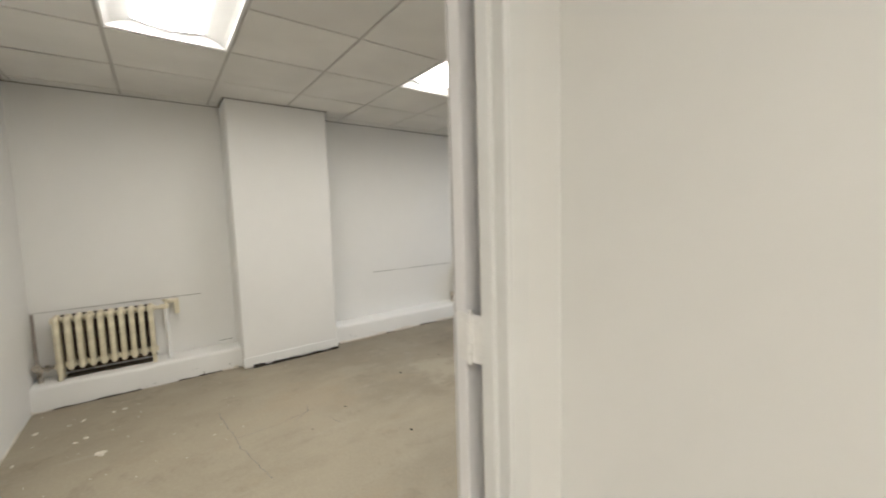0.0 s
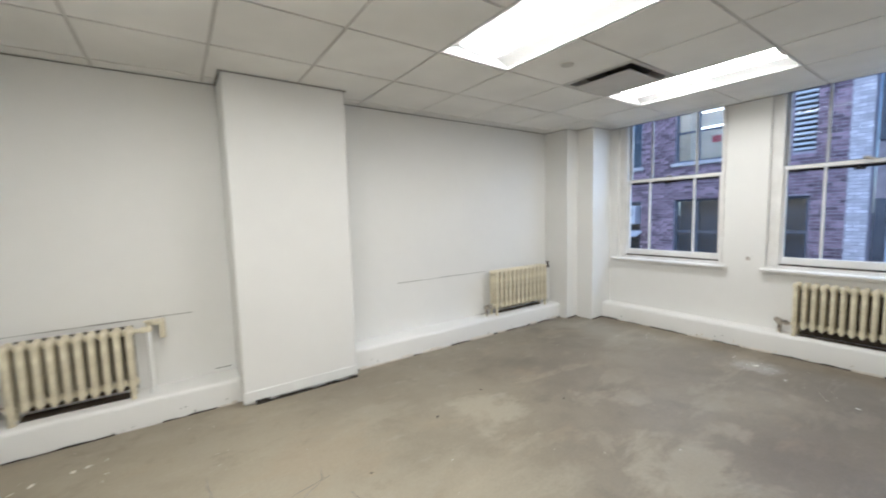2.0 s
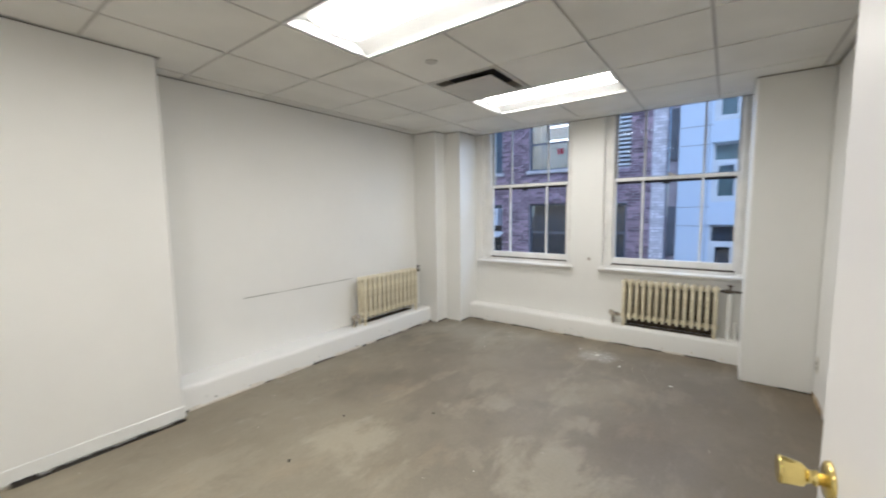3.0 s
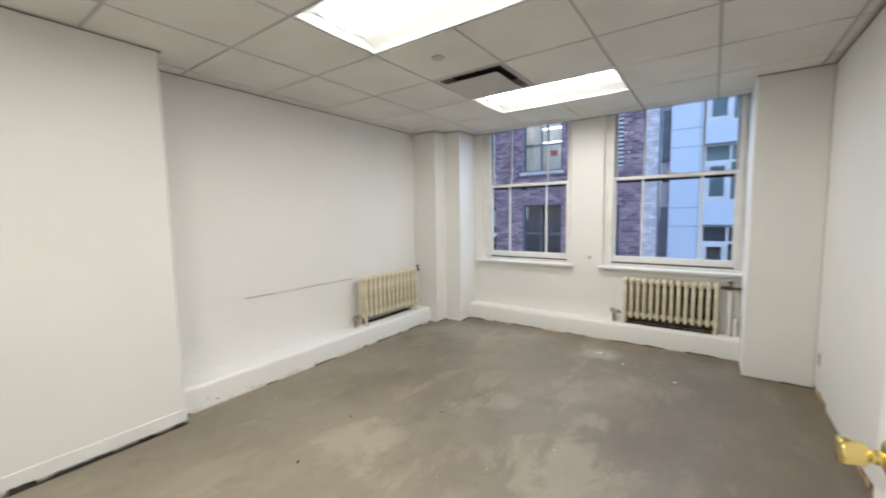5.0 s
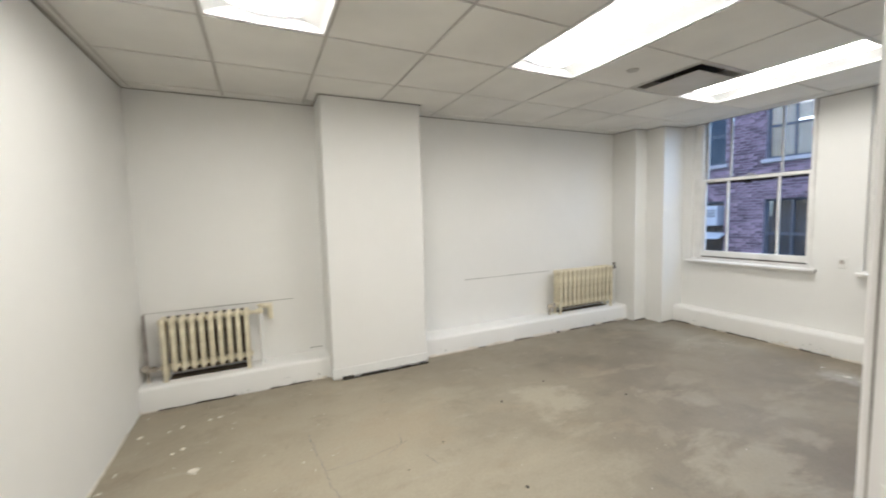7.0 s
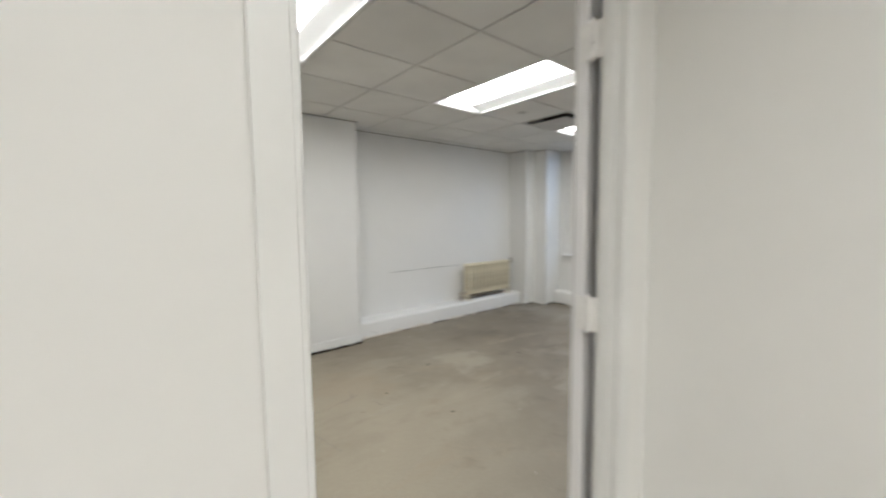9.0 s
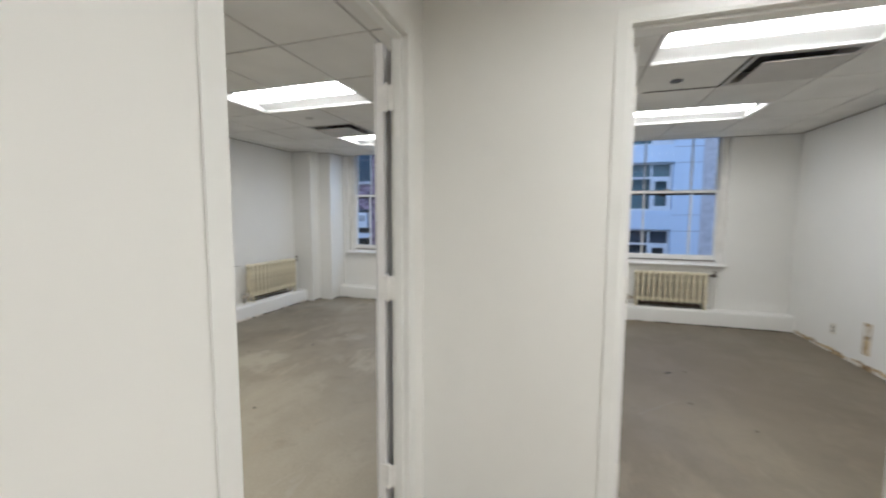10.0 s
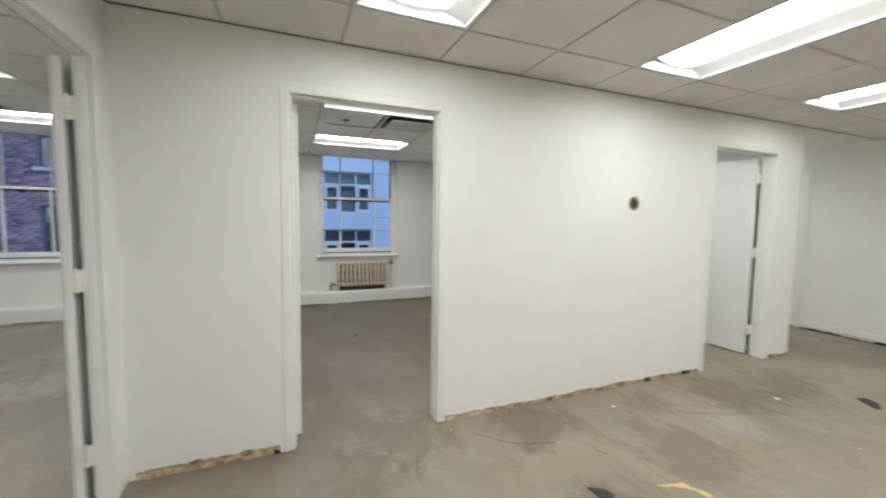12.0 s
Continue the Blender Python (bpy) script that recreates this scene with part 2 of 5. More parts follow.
M_PALEBRICK = mat("brick_pale", (0.70, 0.67, 0.68), 0.85, vary=0.15, scale=5, fine=60, bump=0.5, island=0.18)
M_MORTAR = mat("mortar", (0.44, 0.40, 0.44), 0.95, vary=0.15, scale=6, fine=80, bump=0.5)
M_BLUEPANEL = mat("pale_panel", (0.64, 0.72, 0.82), 0.5, vary=0.03, scale=1.5, fine=20, bump=0.03)
M_JOINT = mat("panel_joint", (0.25, 0.28, 0.32), 0.8, vary=0.1, bump=0.0)
M_WINDARK = mat("window_dark_frame", (0.12, 0.135, 0.165), 0.5, vary=0.15, bump=0.0)
M_WINWHITE = mat("window_white_frame", (0.70, 0.72, 0.73), 0.5, vary=0.05, bump=0.0)
M_STONE = mat("sill_stone", (0.56, 0.54, 0.54), 0.8, vary=0.12, scale=6)
M_ASPHALT = mat("asphalt", (0.05, 0.05, 0.05), 0.9, vary=0.2, scale=2)
# dark bluish backing paints the unlit rooms behind the far windows
M_UNLITROOM = mat("far_room", (0.10, 0.125, 0.16), 0.9, vary=0.2, scale=1.0, bump=0.0)
M_RED = mat("red_card", (0.75, 0.04, 0.06), 0.6, vary=0.05, bump=0.0)
M_BLIND = mat("pale_blind", (0.72, 0.67, 0.56), 0.8, vary=0.08, scale=3, bump=0.0)
M_YELLOW = mat("yellow_scrap", (0.62, 0.47, 0.20), 0.8, vary=0.15, scale=14)
M_WET = mat("dark_patch", (0.035, 0.035, 0.035), 0.5, vary=0.3, scale=9)
M_GREENBLIND = mat("green_blind", (0.34, 0.46, 0.44), 0.8, vary=0.08, scale=3, bump=0.0)


def glass_mat(name, tint, rough=0.0, ior=1.5):
    m = bpy.data.materials.new(name)
    m.use_nodes = True
    n, l = m.node_tree.nodes, m.node_tree.links
    n.remove(n["Principled BSDF"])
    tr = n.new("ShaderNodeBsdfTransparent")
    tr.inputs[0].default_value = (*tint, 1)
    gl = n.new("ShaderNodeBsdfGlossy")
    gl.inputs["Roughness"].default_value = rough
    fr = n.new("ShaderNodeFresnel")
    fr.inputs[0].default_value = ior
    mx = n.new("ShaderNodeMixShader")
    l.new(fr.outputs[0], mx.inputs[0])
    l.new(tr.outputs[0], mx.inputs[1])
    l.new(gl.outputs[0], mx.inputs[2])
    l.new(mx.outputs[0], n["Material Output"].inputs[0])
    return m


M_GLASS = glass_mat("window_glass", (0.95, 0.96, 0.98), 0.045, 1.27)
M_FARGLASS = glass_mat("far_glass", (0.72, 0.75, 0.79), 0.03)


# ---- building blocks ----
def box(bm, x0, y0, z0, x1, y1, z1, bevel=0.0, seg=1):
    made = bmesh.ops.create_cube(bm, size=1.0)["verts"]
    for v in made:
        v.co = Vector(((x0 + x1) / 2 + v.co.x * abs(x1 - x0), (y0 + y1) / 2 + v.co.y * abs(y1 - y0),
                       (z0 + z1) / 2 + v.co.z * abs(z1 - z0)))
    if bevel:
        edges = list({e for v in made for e in v.link_edges})
        bmesh.ops.bevel(bm, geom=edges, offset=bevel, segments=seg, affect='EDGES', clamp_overlap=True)
    return bm


def boxes(rows, bevel=0.0):
    bm = bmesh.new()
    for r in rows:
        box(bm, *r, bevel=bevel)
    return bm


def tube(bm, p0, p1, r0, r1=None, seg=12, caps=True):
    r1 = r0 if r1 is None else r1
    p0, p1 = Vector(p0), Vector(p1)
    d = p1 - p0
    m = Matrix.Translation((p0 + p1) / 2) @ d.to_track_quat("Z", "Y").to_matrix().to_4x4()
    bmesh.ops.create_cone(bm, cap_ends=caps, segments=seg, radius1=r0, radius2=r1, depth=d.length, matrix=m)
    return bm


def ball(bm, c, r, sx=1, sy=1, sz=1, u=12, v=8):
    bmesh.ops.create_uvsphere(bm, u_segments=u, v_segments=v, radius=r, matrix=Matrix.Translation(c) @ Matrix.Diagonal((sx, sy, sz, 1)))
    return bm


def lathe(profile, seg=20):
    """A turned piece about +z from (radius, height) pairs."""
    bm = bmesh.new()
    rings = []
    for r, h in profile:
        rings.append([bm.verts.new((r * math.cos(2 * math.pi * i / seg), r * math.sin(2 * math.pi * i / seg), h)) for i in range(seg)])
    for a, b in zip(rings, rings[1:]):
        for i in range(seg):
            bm.faces.new((a[i], a[(i + 1) % seg], b[(i + 1) % seg], b[i]))
    bm.faces.new(rings[0][::-1])
    bm.faces.new(rings[-1])
    return bm


def mesh_of(name, bm, material, smooth=False):
    me = bpy.data.meshes.new(name)
    if smooth:
        for f in bm.faces:
            f.smooth = True
    bm.to_mesh(me)
    bm.free()
    me.materials.append(material)
    return me


def part(name, bm, material, parent=None, label="", smooth=False):
    ob = new(name, mesh_of(name, bm, material, smooth))
    ob.parent = parent
    if label:
        tagged(ob, label)
    return ob


def structure(name, bm, material, label, category):
    return tagged(part(name, bm, material), label, category, kind="structure")


def empty(name, label, category, m=None, group="", kind=""):
    ob = new(name)
    ob.empty_display_size = 0.1
    if m is not None:
        ob.matrix_basis = m
    return tagged(ob, label, category, group, kind)


# ---- plan ----
Z = 2.413                   # underside of the ceilings
WX, NY = -0.915, 4.60       # room 1: west and north faces
EX = 4.80                   # inner face of the window wall
SY = 0.72                   # room 1: south face of the room beyond the nook
DY0, DY1 = 0.935, 1.006     # wall with door 1: lobby face, room face
LX0, LX1 = 0.594, 0.714     # wall with doors 2 and 3: lobby face, room face
S2 = -2.34                  # room 2: south face
OUT = 5.10                  # outer face of the window wall
LW, LS = -8.6, -6.30        # lobby: west and south faces
TOP = 3.0
LEDGE = 0.185

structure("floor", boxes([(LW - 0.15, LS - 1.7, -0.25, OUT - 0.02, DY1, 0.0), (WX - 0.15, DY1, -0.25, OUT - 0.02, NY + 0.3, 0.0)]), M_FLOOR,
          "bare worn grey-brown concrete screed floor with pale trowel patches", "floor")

# walls
structure("wall_north", boxes([(WX - 0.15, NY, 0, EX, NY + 0.3, TOP)]), M_WALL, "white painted plaster wall behind two radiators", "wall")
structure("wall_west", boxes([(WX - 0.15, DY1, 0, WX, NY, TOP)]), M_WALL, "plain white painted partition wall", "wall")
structure("wall_column", boxes([(0.452, 4.25, 0.0, 1.335, NY, TOP)], bevel=0.012), M_WALL, "wide white boxed-in column standing against the wall", "column")
structure("wall_pier_north", boxes([(4.22, 4.25, 0, EX, NY, TOP), (4.42, 4.02, 0, EX, 4.25, TOP)]), M_WALL,
          "stepped white pier in the corner beside the window", "pier")
structure("wall_pier_south", boxes([(4.27, SY, 0, EX, 1.16, TOP)], bevel=0.008), M_WALL, "square white pier in the corner beside the radiator", "pier")

D1A, D1B, D1T = -0.451, 0.449, 2.115     # rough opening of door 1
structure("wall_door_north", boxes([(LW, DY0, 0, D1A, DY1, TOP), (D1B, DY0, 0, LX0 , DY1, TOP), (D1A, DY0, D1T, D1B, DY1, TOP)]),
          M_WALL, "white painted partition with an open doorway", "wall")
D2A, D2B, D2T = -0.81, 0.14, 2.115
D3A, D3B = -4.43, -3.485
structure("wall_door_east", boxes([(LX0, D2B, 0, LX1, DY1, TOP), (LX0, D2A, D2T, LX1, D2B, TOP), (LX0, D3B, 0, LX1, D2A, TOP),
                                   (LX0, D3A, D2T, LX1, D3B, TOP), (LX0, -4.85, 0, LX1, D3A, TOP)]),
          M_WALL, "long white partition with two doorways and a torn lower edge", "wall")
structure("wall_partition_1", boxes([(LX1, SY - 0.10, 0, EX, SY, TOP)]), M_WALL, "white painted partition between two offices", "wall")
structure("wall_partition_2", boxes([(LX1, S2 - 0.10, 0, EX, S2, TOP)]), M_WALL, "white painted partition with an outlet", "wall")
structure("wall_partition_3", boxes([(LX1, -4.85, 0, EX, -4.73, TOP)]), M_WALL, "white painted partition at the passage", "wall")
structure("wall_south", boxes([(LW, LS - 0.12, 0, 1.21, LS, TOP), (2.16, LS - 0.12, 0, 2.9, LS, TOP), (1.21, LS - 0.12, 2.115, 2.16, LS, TOP)]), M_WALL,
          "white painted wall with a door across the end of the lobby", "wall")
structure("wall_beyond", boxes([(2.9, LS - 1.6, 0, 3.0, -4.85, TOP), (1.42, LS - 1.7, 0, 3.0, LS - 1.6, TOP)]), M_WALL, "plain white wall beyond the far doorway", "wall")
structure("wall_lobby_west", boxes([(LW - 0.15, LS - 0.15, 0, LW, DY1, TOP)]), M_WALL, "plain white wall of the lobby", "wall")

# window wall: openings as (y0, y1)
WINS = [(2.735, 3.915), (1.165, 2.395), (-1.62, -0.29), (-4.2, -3.1)]
SASH = [(2.785, 3.82), (1.21, 2.31), (-1.54, -0.35)]
WZ0 = 0.79
rows = []
edge = -4.85
for y0, y1 in sorted(WINS):
    rows.append((EX, edge, 0, OUT, y0, TOP))
    rows.append((EX, y0, 0, OUT, y1, WZ0 - 0.04))
    rows.append((EX, y0, 2.62, OUT, y1, TOP))
    edge = y1
rows.append((EX, edge, 0, OUT, NY + 0.3, TOP))
structure("wall_window", boxes(rows), M_WALL, "thick white outer wall with tall sash windows", "wall")

# low ledges under the windows and radiators
def ledge(bm, axis, u0, u1, front, back, top, seed):
    """A hand-plastered ledge along one axis: rounded nose, slightly uneven face."""
    rnd = random.Random(seed)
    sgn = 1 if back > front else -1
    prof = [(0.0, 0.0), (0.0, top - 0.030), (0.004, top - 0.014), (0.013, top - 0.004), (0.030, top), (abs(back - front), top + 0.002)]
    n = max(2, int((u1 - u0) / 0.09))
    rings = []
    for k in range(n + 1):
        u = u0 + (u1 - u0) * k / n
        d, e = (rnd.uniform(-0.004, 0.004), rnd.uniform(-0.003, 0.003)) if 0 < k < n else (0, 0)
        ring = []
        for i, (o, z) in enumerate(prof):
            o2 = front + sgn * (o + (d if i < 5 else 0))
            z2 = z + (e if 0 < i < 5 else 0)
            ring.append(bm.verts.new((u, o2, z2) if axis == 'x' else (o2, u, z2)))
        rings.append(ring)
    for a, b in zip(rings, rings[1:]):
        for i in range(len(prof) - 1):
            bm.faces.new((a[i], b[i], b[i + 1], a[i + 1]))
    bmesh.ops.recalc_face_normals(bm, faces=bm.faces)
    return bm


bm = ledge(ledge(bmesh.new(), 'x', WX, 0.46, 4.365, NY, LEDGE, 1), 'x', 1.335, 4.22, 4.365, NY, LEDGE, 2)
tagged(part("ledge_north", bm, M_WALL, None, "", True), "low white plaster ledge along the wall, chipped at the floor", "ledge", kind="structure")
tagged(part("ledge_east_1", ledge(bmesh.new(), 'y', 1.16, 4.02, 4.645, EX, LEDGE + 0.01, 3), M_WALL, None, "", True), "low white plaster ledge below the windows", "ledge", kind="structure")
tagged(part("ledge_east_2", ledge(bmesh.new(), 'y', S2, SY - 0.10, 4.645, EX, LEDGE + 0.01, 4), M_WALL, None, "", True), "low white plaster ledge below the window", "ledge", kind="structure")
# skirting round the column
structure("baseboard_column", boxes([(0.447, 4.242, 0.022, 1.34, 4.25, 0.105)], bevel=0.0035), M_TRIM, "white painted skirting at the foot of the column", "skirting")

# slab over the ceilings
structure("roof_slab", boxes([(LW - 0.15, LS - 1.7, TOP, OUT, DY1, TOP + 0.2), (WX - 0.15, DY1, TOP, OUT, NY + 0.3, TOP + 0.2)]), M_WALL, "concrete slab above the hung ceiling", "slab")


# ---- hung ceilings ----
def ceiling(name, x0, y0, x1, y1, gx, gy, holes, label, notch=None, posts=()):
    """Tiles of 0.61 m on an inset grid that passes through (gx, gy); holes are tile cells (i, j) left open."""
    S = 0.61
    bm = bmesh.new()
    xs = [gx + S * k for k in range(-20, 21)]
    ys = [gy + S * k for k in range(-20, 21)]
    cells = []
    for i, a in enumerate(xs[:-1]):
        for j, c in enumerate(ys[:-1]):
            ax, bx, ay, by = max(a, x0), min(a + S, x1), max(c, y0), min(c + S, y1)
            if bx - ax < 0.02 or by - ay < 0.02 or (i - 20, j - 20) in holes:
                continue
            if notch and ax < notch[0] and ay < notch[1]:
                # the corner below and beside the notch belongs to the next room
                if by - notch[1] > 0.04:
                    cells.append((ax, notch[1], bx, by))
                if bx - notch[0] > 0.04:
                    cells.append((notch[0], ay, bx, min(by, notch[1])))
            else:
                cells.append((ax, ay, bx, by))
    g = 0.0095
    for ax, ay, bx, by in cells:
        if bx - ax > 0.04 and by - ay > 0.04:
            box(bm, ax + g, ay + g, Z, bx - g, by - g, Z + 0.016)
    tiles = bm
    ob = structure(name, tiles, M_TILE, label, "ceiling")
    ob.data.materials.append(M_GRID)
    ob.data.materials.append(M_GROOVE)
    bm = bmesh.new()
    bm.from_mesh(ob.data)
    nf = len(bm.faces)
    t = 0.0135
    for a in xs:
        if x0 < a < x1:
            i = round((a - gx) / S)
            last = notch[1] if notch and a < notch[0] else y0
            for j in sorted({j for k, j in holes if k == i and (i - 1, j) in holes}):
                lo, hi = gy + S * j, gy + S * (j + 1)
                if hi > last:
                    box(bm, a - t, last, Z + 0.0075, a + t, max(lo, last + 0.01), Z + 0.012)
                    last = hi
            box(bm, a - t, last, Z + 0.0075, a + t, y1, Z + 0.012)
    for j, c in enumerate(ys):
        if y0 < c < y1:
            last = x0
            for i, a in [(i, v) for i, v in enumerate(xs) if x0 < v < x1] + [(99, x1)]:
                cell = (i - 21, j - 20)
                beyond = notch and c < notch[1] and a <= notch[0] + 0.3
                if not beyond and not (cell in holes and (cell[0], cell[1] - 1) in holes):
                    box(bm, last + (t if last > x0 else 0), c - t, Z + 0.0075, a - (t if a < x1 else 0), c + t, Z + 0.012)
                last = a
    # wall angle
    w, q = 0.02, 0.009
    nx, ny = notch or (x0, y0)
    rims = [(x0, ny, x0 + w, y1), (x1 - w, y0, x1, y1), (max(nx, x0 + w), y0, x1 - w, y0 + w), (x0 + w, y1 - w, x1 - w, y1)]
    if notch:
        rims += [(nx, y0 + w, nx + w, ny), (x0 + w, ny, nx + w, ny + w)]
    for r in rims:
        box(bm, r[0] + q, r[1] + q, Z - 0.003, r[2] + (q if r[2] - r[0] < 0.05 and r[2] < x1 else -q), r[3] + (q if r[3] - r[1] < 0.05 and r[3] < y1 else -q), Z - 0.001)
    # angle round the posts that reach through the ceiling: (x0, y0, x1, y1)
    for a, c, b, d in posts:
        for r in ((a - w, c - w, b + w, c - 0.004), (a - w, c, a - 0.004, d), (b + 0.004, c, b + w, d)):
            if r[2] < x1 and r[0] > x0:
                box(bm, r[0], r[1], Z - 0.003, r[2], r[3], Z - 0.001)
    ng = len(bm.faces)
    # dark open joint between the angle and the wall
    k = 0.008
    joints = [(x0, ny, x0 + k, y1), (x1 - k, y0, x1, y1), (max(nx, x0) + k, y0, x1 - k, y0 + k), (x0 + k, y1 - k, x1 - k, y1)]
    if notch:
        joints += [(nx, y0 + k, nx + k, ny), (x0 + k, ny, nx + k, ny + k)]
    for a, c, b, d in posts:
        joints += [(a - k, c - k, b + k, c), (a - k, c, a, d), (b, c, b + k, d)]
    for r in joints:
        if r[0] < x1 and r[1] < y1:
            box(bm, r[0], r[1], Z - 0.0065, min(r[2], x1), min(r[3], y1), Z - 0.0035)
    bm.faces.ensure_lookup_table()
    for i, f in enumerate(bm.faces):
        if i >= nf:
            f.material_index = 1 if i < ng else 2
    bm.to_mesh(ob.data)
    bm.free()
    return ob


# room 1: cells counted from (0.36, 2.015)
R1 = (0.36, 2.015)
lamps1 = [(-1, 0), (-1, 1), (2, 0), (2, 1), (5, 0), (5, 1)]
ceiling("ceiling_1", WX, SY, EX, NY, *R1, set(lamps1) | {(4, 1)}, "white square acoustic tiles in a hung ceiling grid", notch=(LX1, DY1),
        posts=((0.452, 4.25, 1.335, NY), (4.22, 4.25, EX, NY), (4.42, 4.02, EX, 4.25), (4.27, SY, EX, 1.16)))
R2 = (1.365, -0.155)
ceiling("ceiling_2", LX1, S2, EX, SY - 0.10, *R2, {(0, -1), (0, -2), (3, -1), (3, -2), (1, -2)}, "white square acoustic tiles in a hung ceiling grid")
R3 = (0.165, -0.163)
ceiling("ceiling_3", LW, LS, LX0, DY0, *R3, {(i, j) for i in (-1, -2, -5, -6, -9, -10, -13, -14) for j in (-1, -4, -7)}, "white square acoustic tiles in the lobby ceiling")
structure("ceiling_4", boxes([(LX1, -4.73, Z, 1.3, S2 - 0.10, Z + 0.02), (1.91, -4.73, Z, EX, S2 - 0.10, Z + 0.02), (1.3, -4.73, Z, 1.91, -3.8, Z + 0.02), (1.3, -2.58, Z, 1.91, S2 - 0.10, Z + 0.02)]), M_TILE, "white ceiling of the third office", "ceiling")
structure("ceiling_5", boxes([(LX0, LS - 1.6, Z, 2.25, -4.85, Z + 0.02), (2.86, LS - 1.6, Z, 2.9, -4.85, Z + 0.02), (2.25, LS - 1.6, Z, 2.86, -6.2, Z + 0.02), (2.25, -4.98, Z, 2.86, -4.85, Z + 0.02)]), M_TILE, "white ceiling of the passage", "ceiling")


# ---- recessed lamps ----
def troffer(x0, y0, x1, y1, along):
    """A recessed lamp between the given corners: white pan, sloped reflectors, bowed diffuser along one axis."""
    cx, cy = (x0 + x1) / 2, (y0 + y1) / 2
    L, W = (y1 - y0, x1 - x0) if along == 'y' else (x1 - x0, y1 - y0)
    e = empty("ceiling_light", "lit recessed fluorescent ceiling light with white curved reflector", "ceiling light",
              pose(cx, cy, Z, 0, 0, 0 if along == 'y' else 90), group="recessed ceiling lights")
    w, h = W / 2 - 0.006, L / 2 - 0.006
    part("frame", boxes([(-w, -h, 0.000, -w + 0.014, h, 0.016), (w - 0.014, -h, 0.0, w, h, 0.016),
                         (-w + 0.014, -h, 0.0, w - 0.014, -h + 0.014, 0.016), (-w + 0.014, h - 0.014, 0.0, w - 0.014, h, 0.016)]), M_PAN, e)
    # pan: curved section swept along the length, with sloping ends
    bm = bmesh.new()
    prof = []
    n = 5
    for i in range(n + 1):
        a = i / n
        prof.append((-(w - 0.014) + a * (w - 0.014 - 0.171), 0.012 + 0.050 * a ** 0.8))
    sect = prof + [(-x, z) for x, z in prof[::-1]]
    ends = []
    for y in (-h + 0.014, h - 0.014):
        ends.append([bm.verts.new((x, y, z)) for x, z in sect])
    for i in range(len(sect) - 1):
        bm.faces.new((ends[0][i], ends[1][i], ends[1][i + 1], ends[0][i + 1]))
    for s, en in ((-1, ends[0]), (1, ends[1])):
        bm.faces.new(en)
    part("reflector", bm, M_PAN, e)
    # shallow bowed lens with a closed cap at each end
    bm = bmesh.new()
    sect = [(0.17 * k / 6, 0.036 + 0.022 * (k / 6) ** 2) for k in range(-6, 7)]
    a = [bm.verts.new((x, -h + 0.055, z)) for x, z in sect]
    b = [bm.verts.new((x, h - 0.055, z)) for x, z in sect]
    for i in range(12):
        bm.faces.new((a[i], b[i], b[i + 1], a[i + 1]))
    part("diffuser", bm, M_GLOW, e)
    for y in (-h + 0.054, h - 0.054):
        bm = bmesh.new()
        bm.faces.new([bm.verts.new((x, y, z)) for x, z in sect])
        bmesh.ops.solidify(bm, geom=bm.faces[:], thickness=0.002)
        part("end_cap", bm, M_PAN, e)
    return e


S = 0.61
for i in (-1, 2, 5):
    troffer(R1[0] + i * S, R1[1], R1[0] + (i + 1) * S, R1[1] + 2 * S, 'y')
for i in (0, 3):
    troffer(R2[0] + i * S, R2[1] - 2 * S, R2[0] + (i + 1) * S, R2[1], 'y')
# columns -4, -8 and -12 are unseen, added to light the east wall evenly
for j in (-1, -4, -7):
    for i in (0, -4, -8, -12):
        troffer(R3[0] + (i - 2) * S, R3[1] + j * S, R3[0] + i * S, R3[1] + (j + 1) * S, 'x')
troffer(1.3, -3.8, 1.91, -2.58, 'y')
# unseen lamp, added to brighten the passage and the far wall
troffer(2.25, -6.2, 2.86, -4.98, 'y')


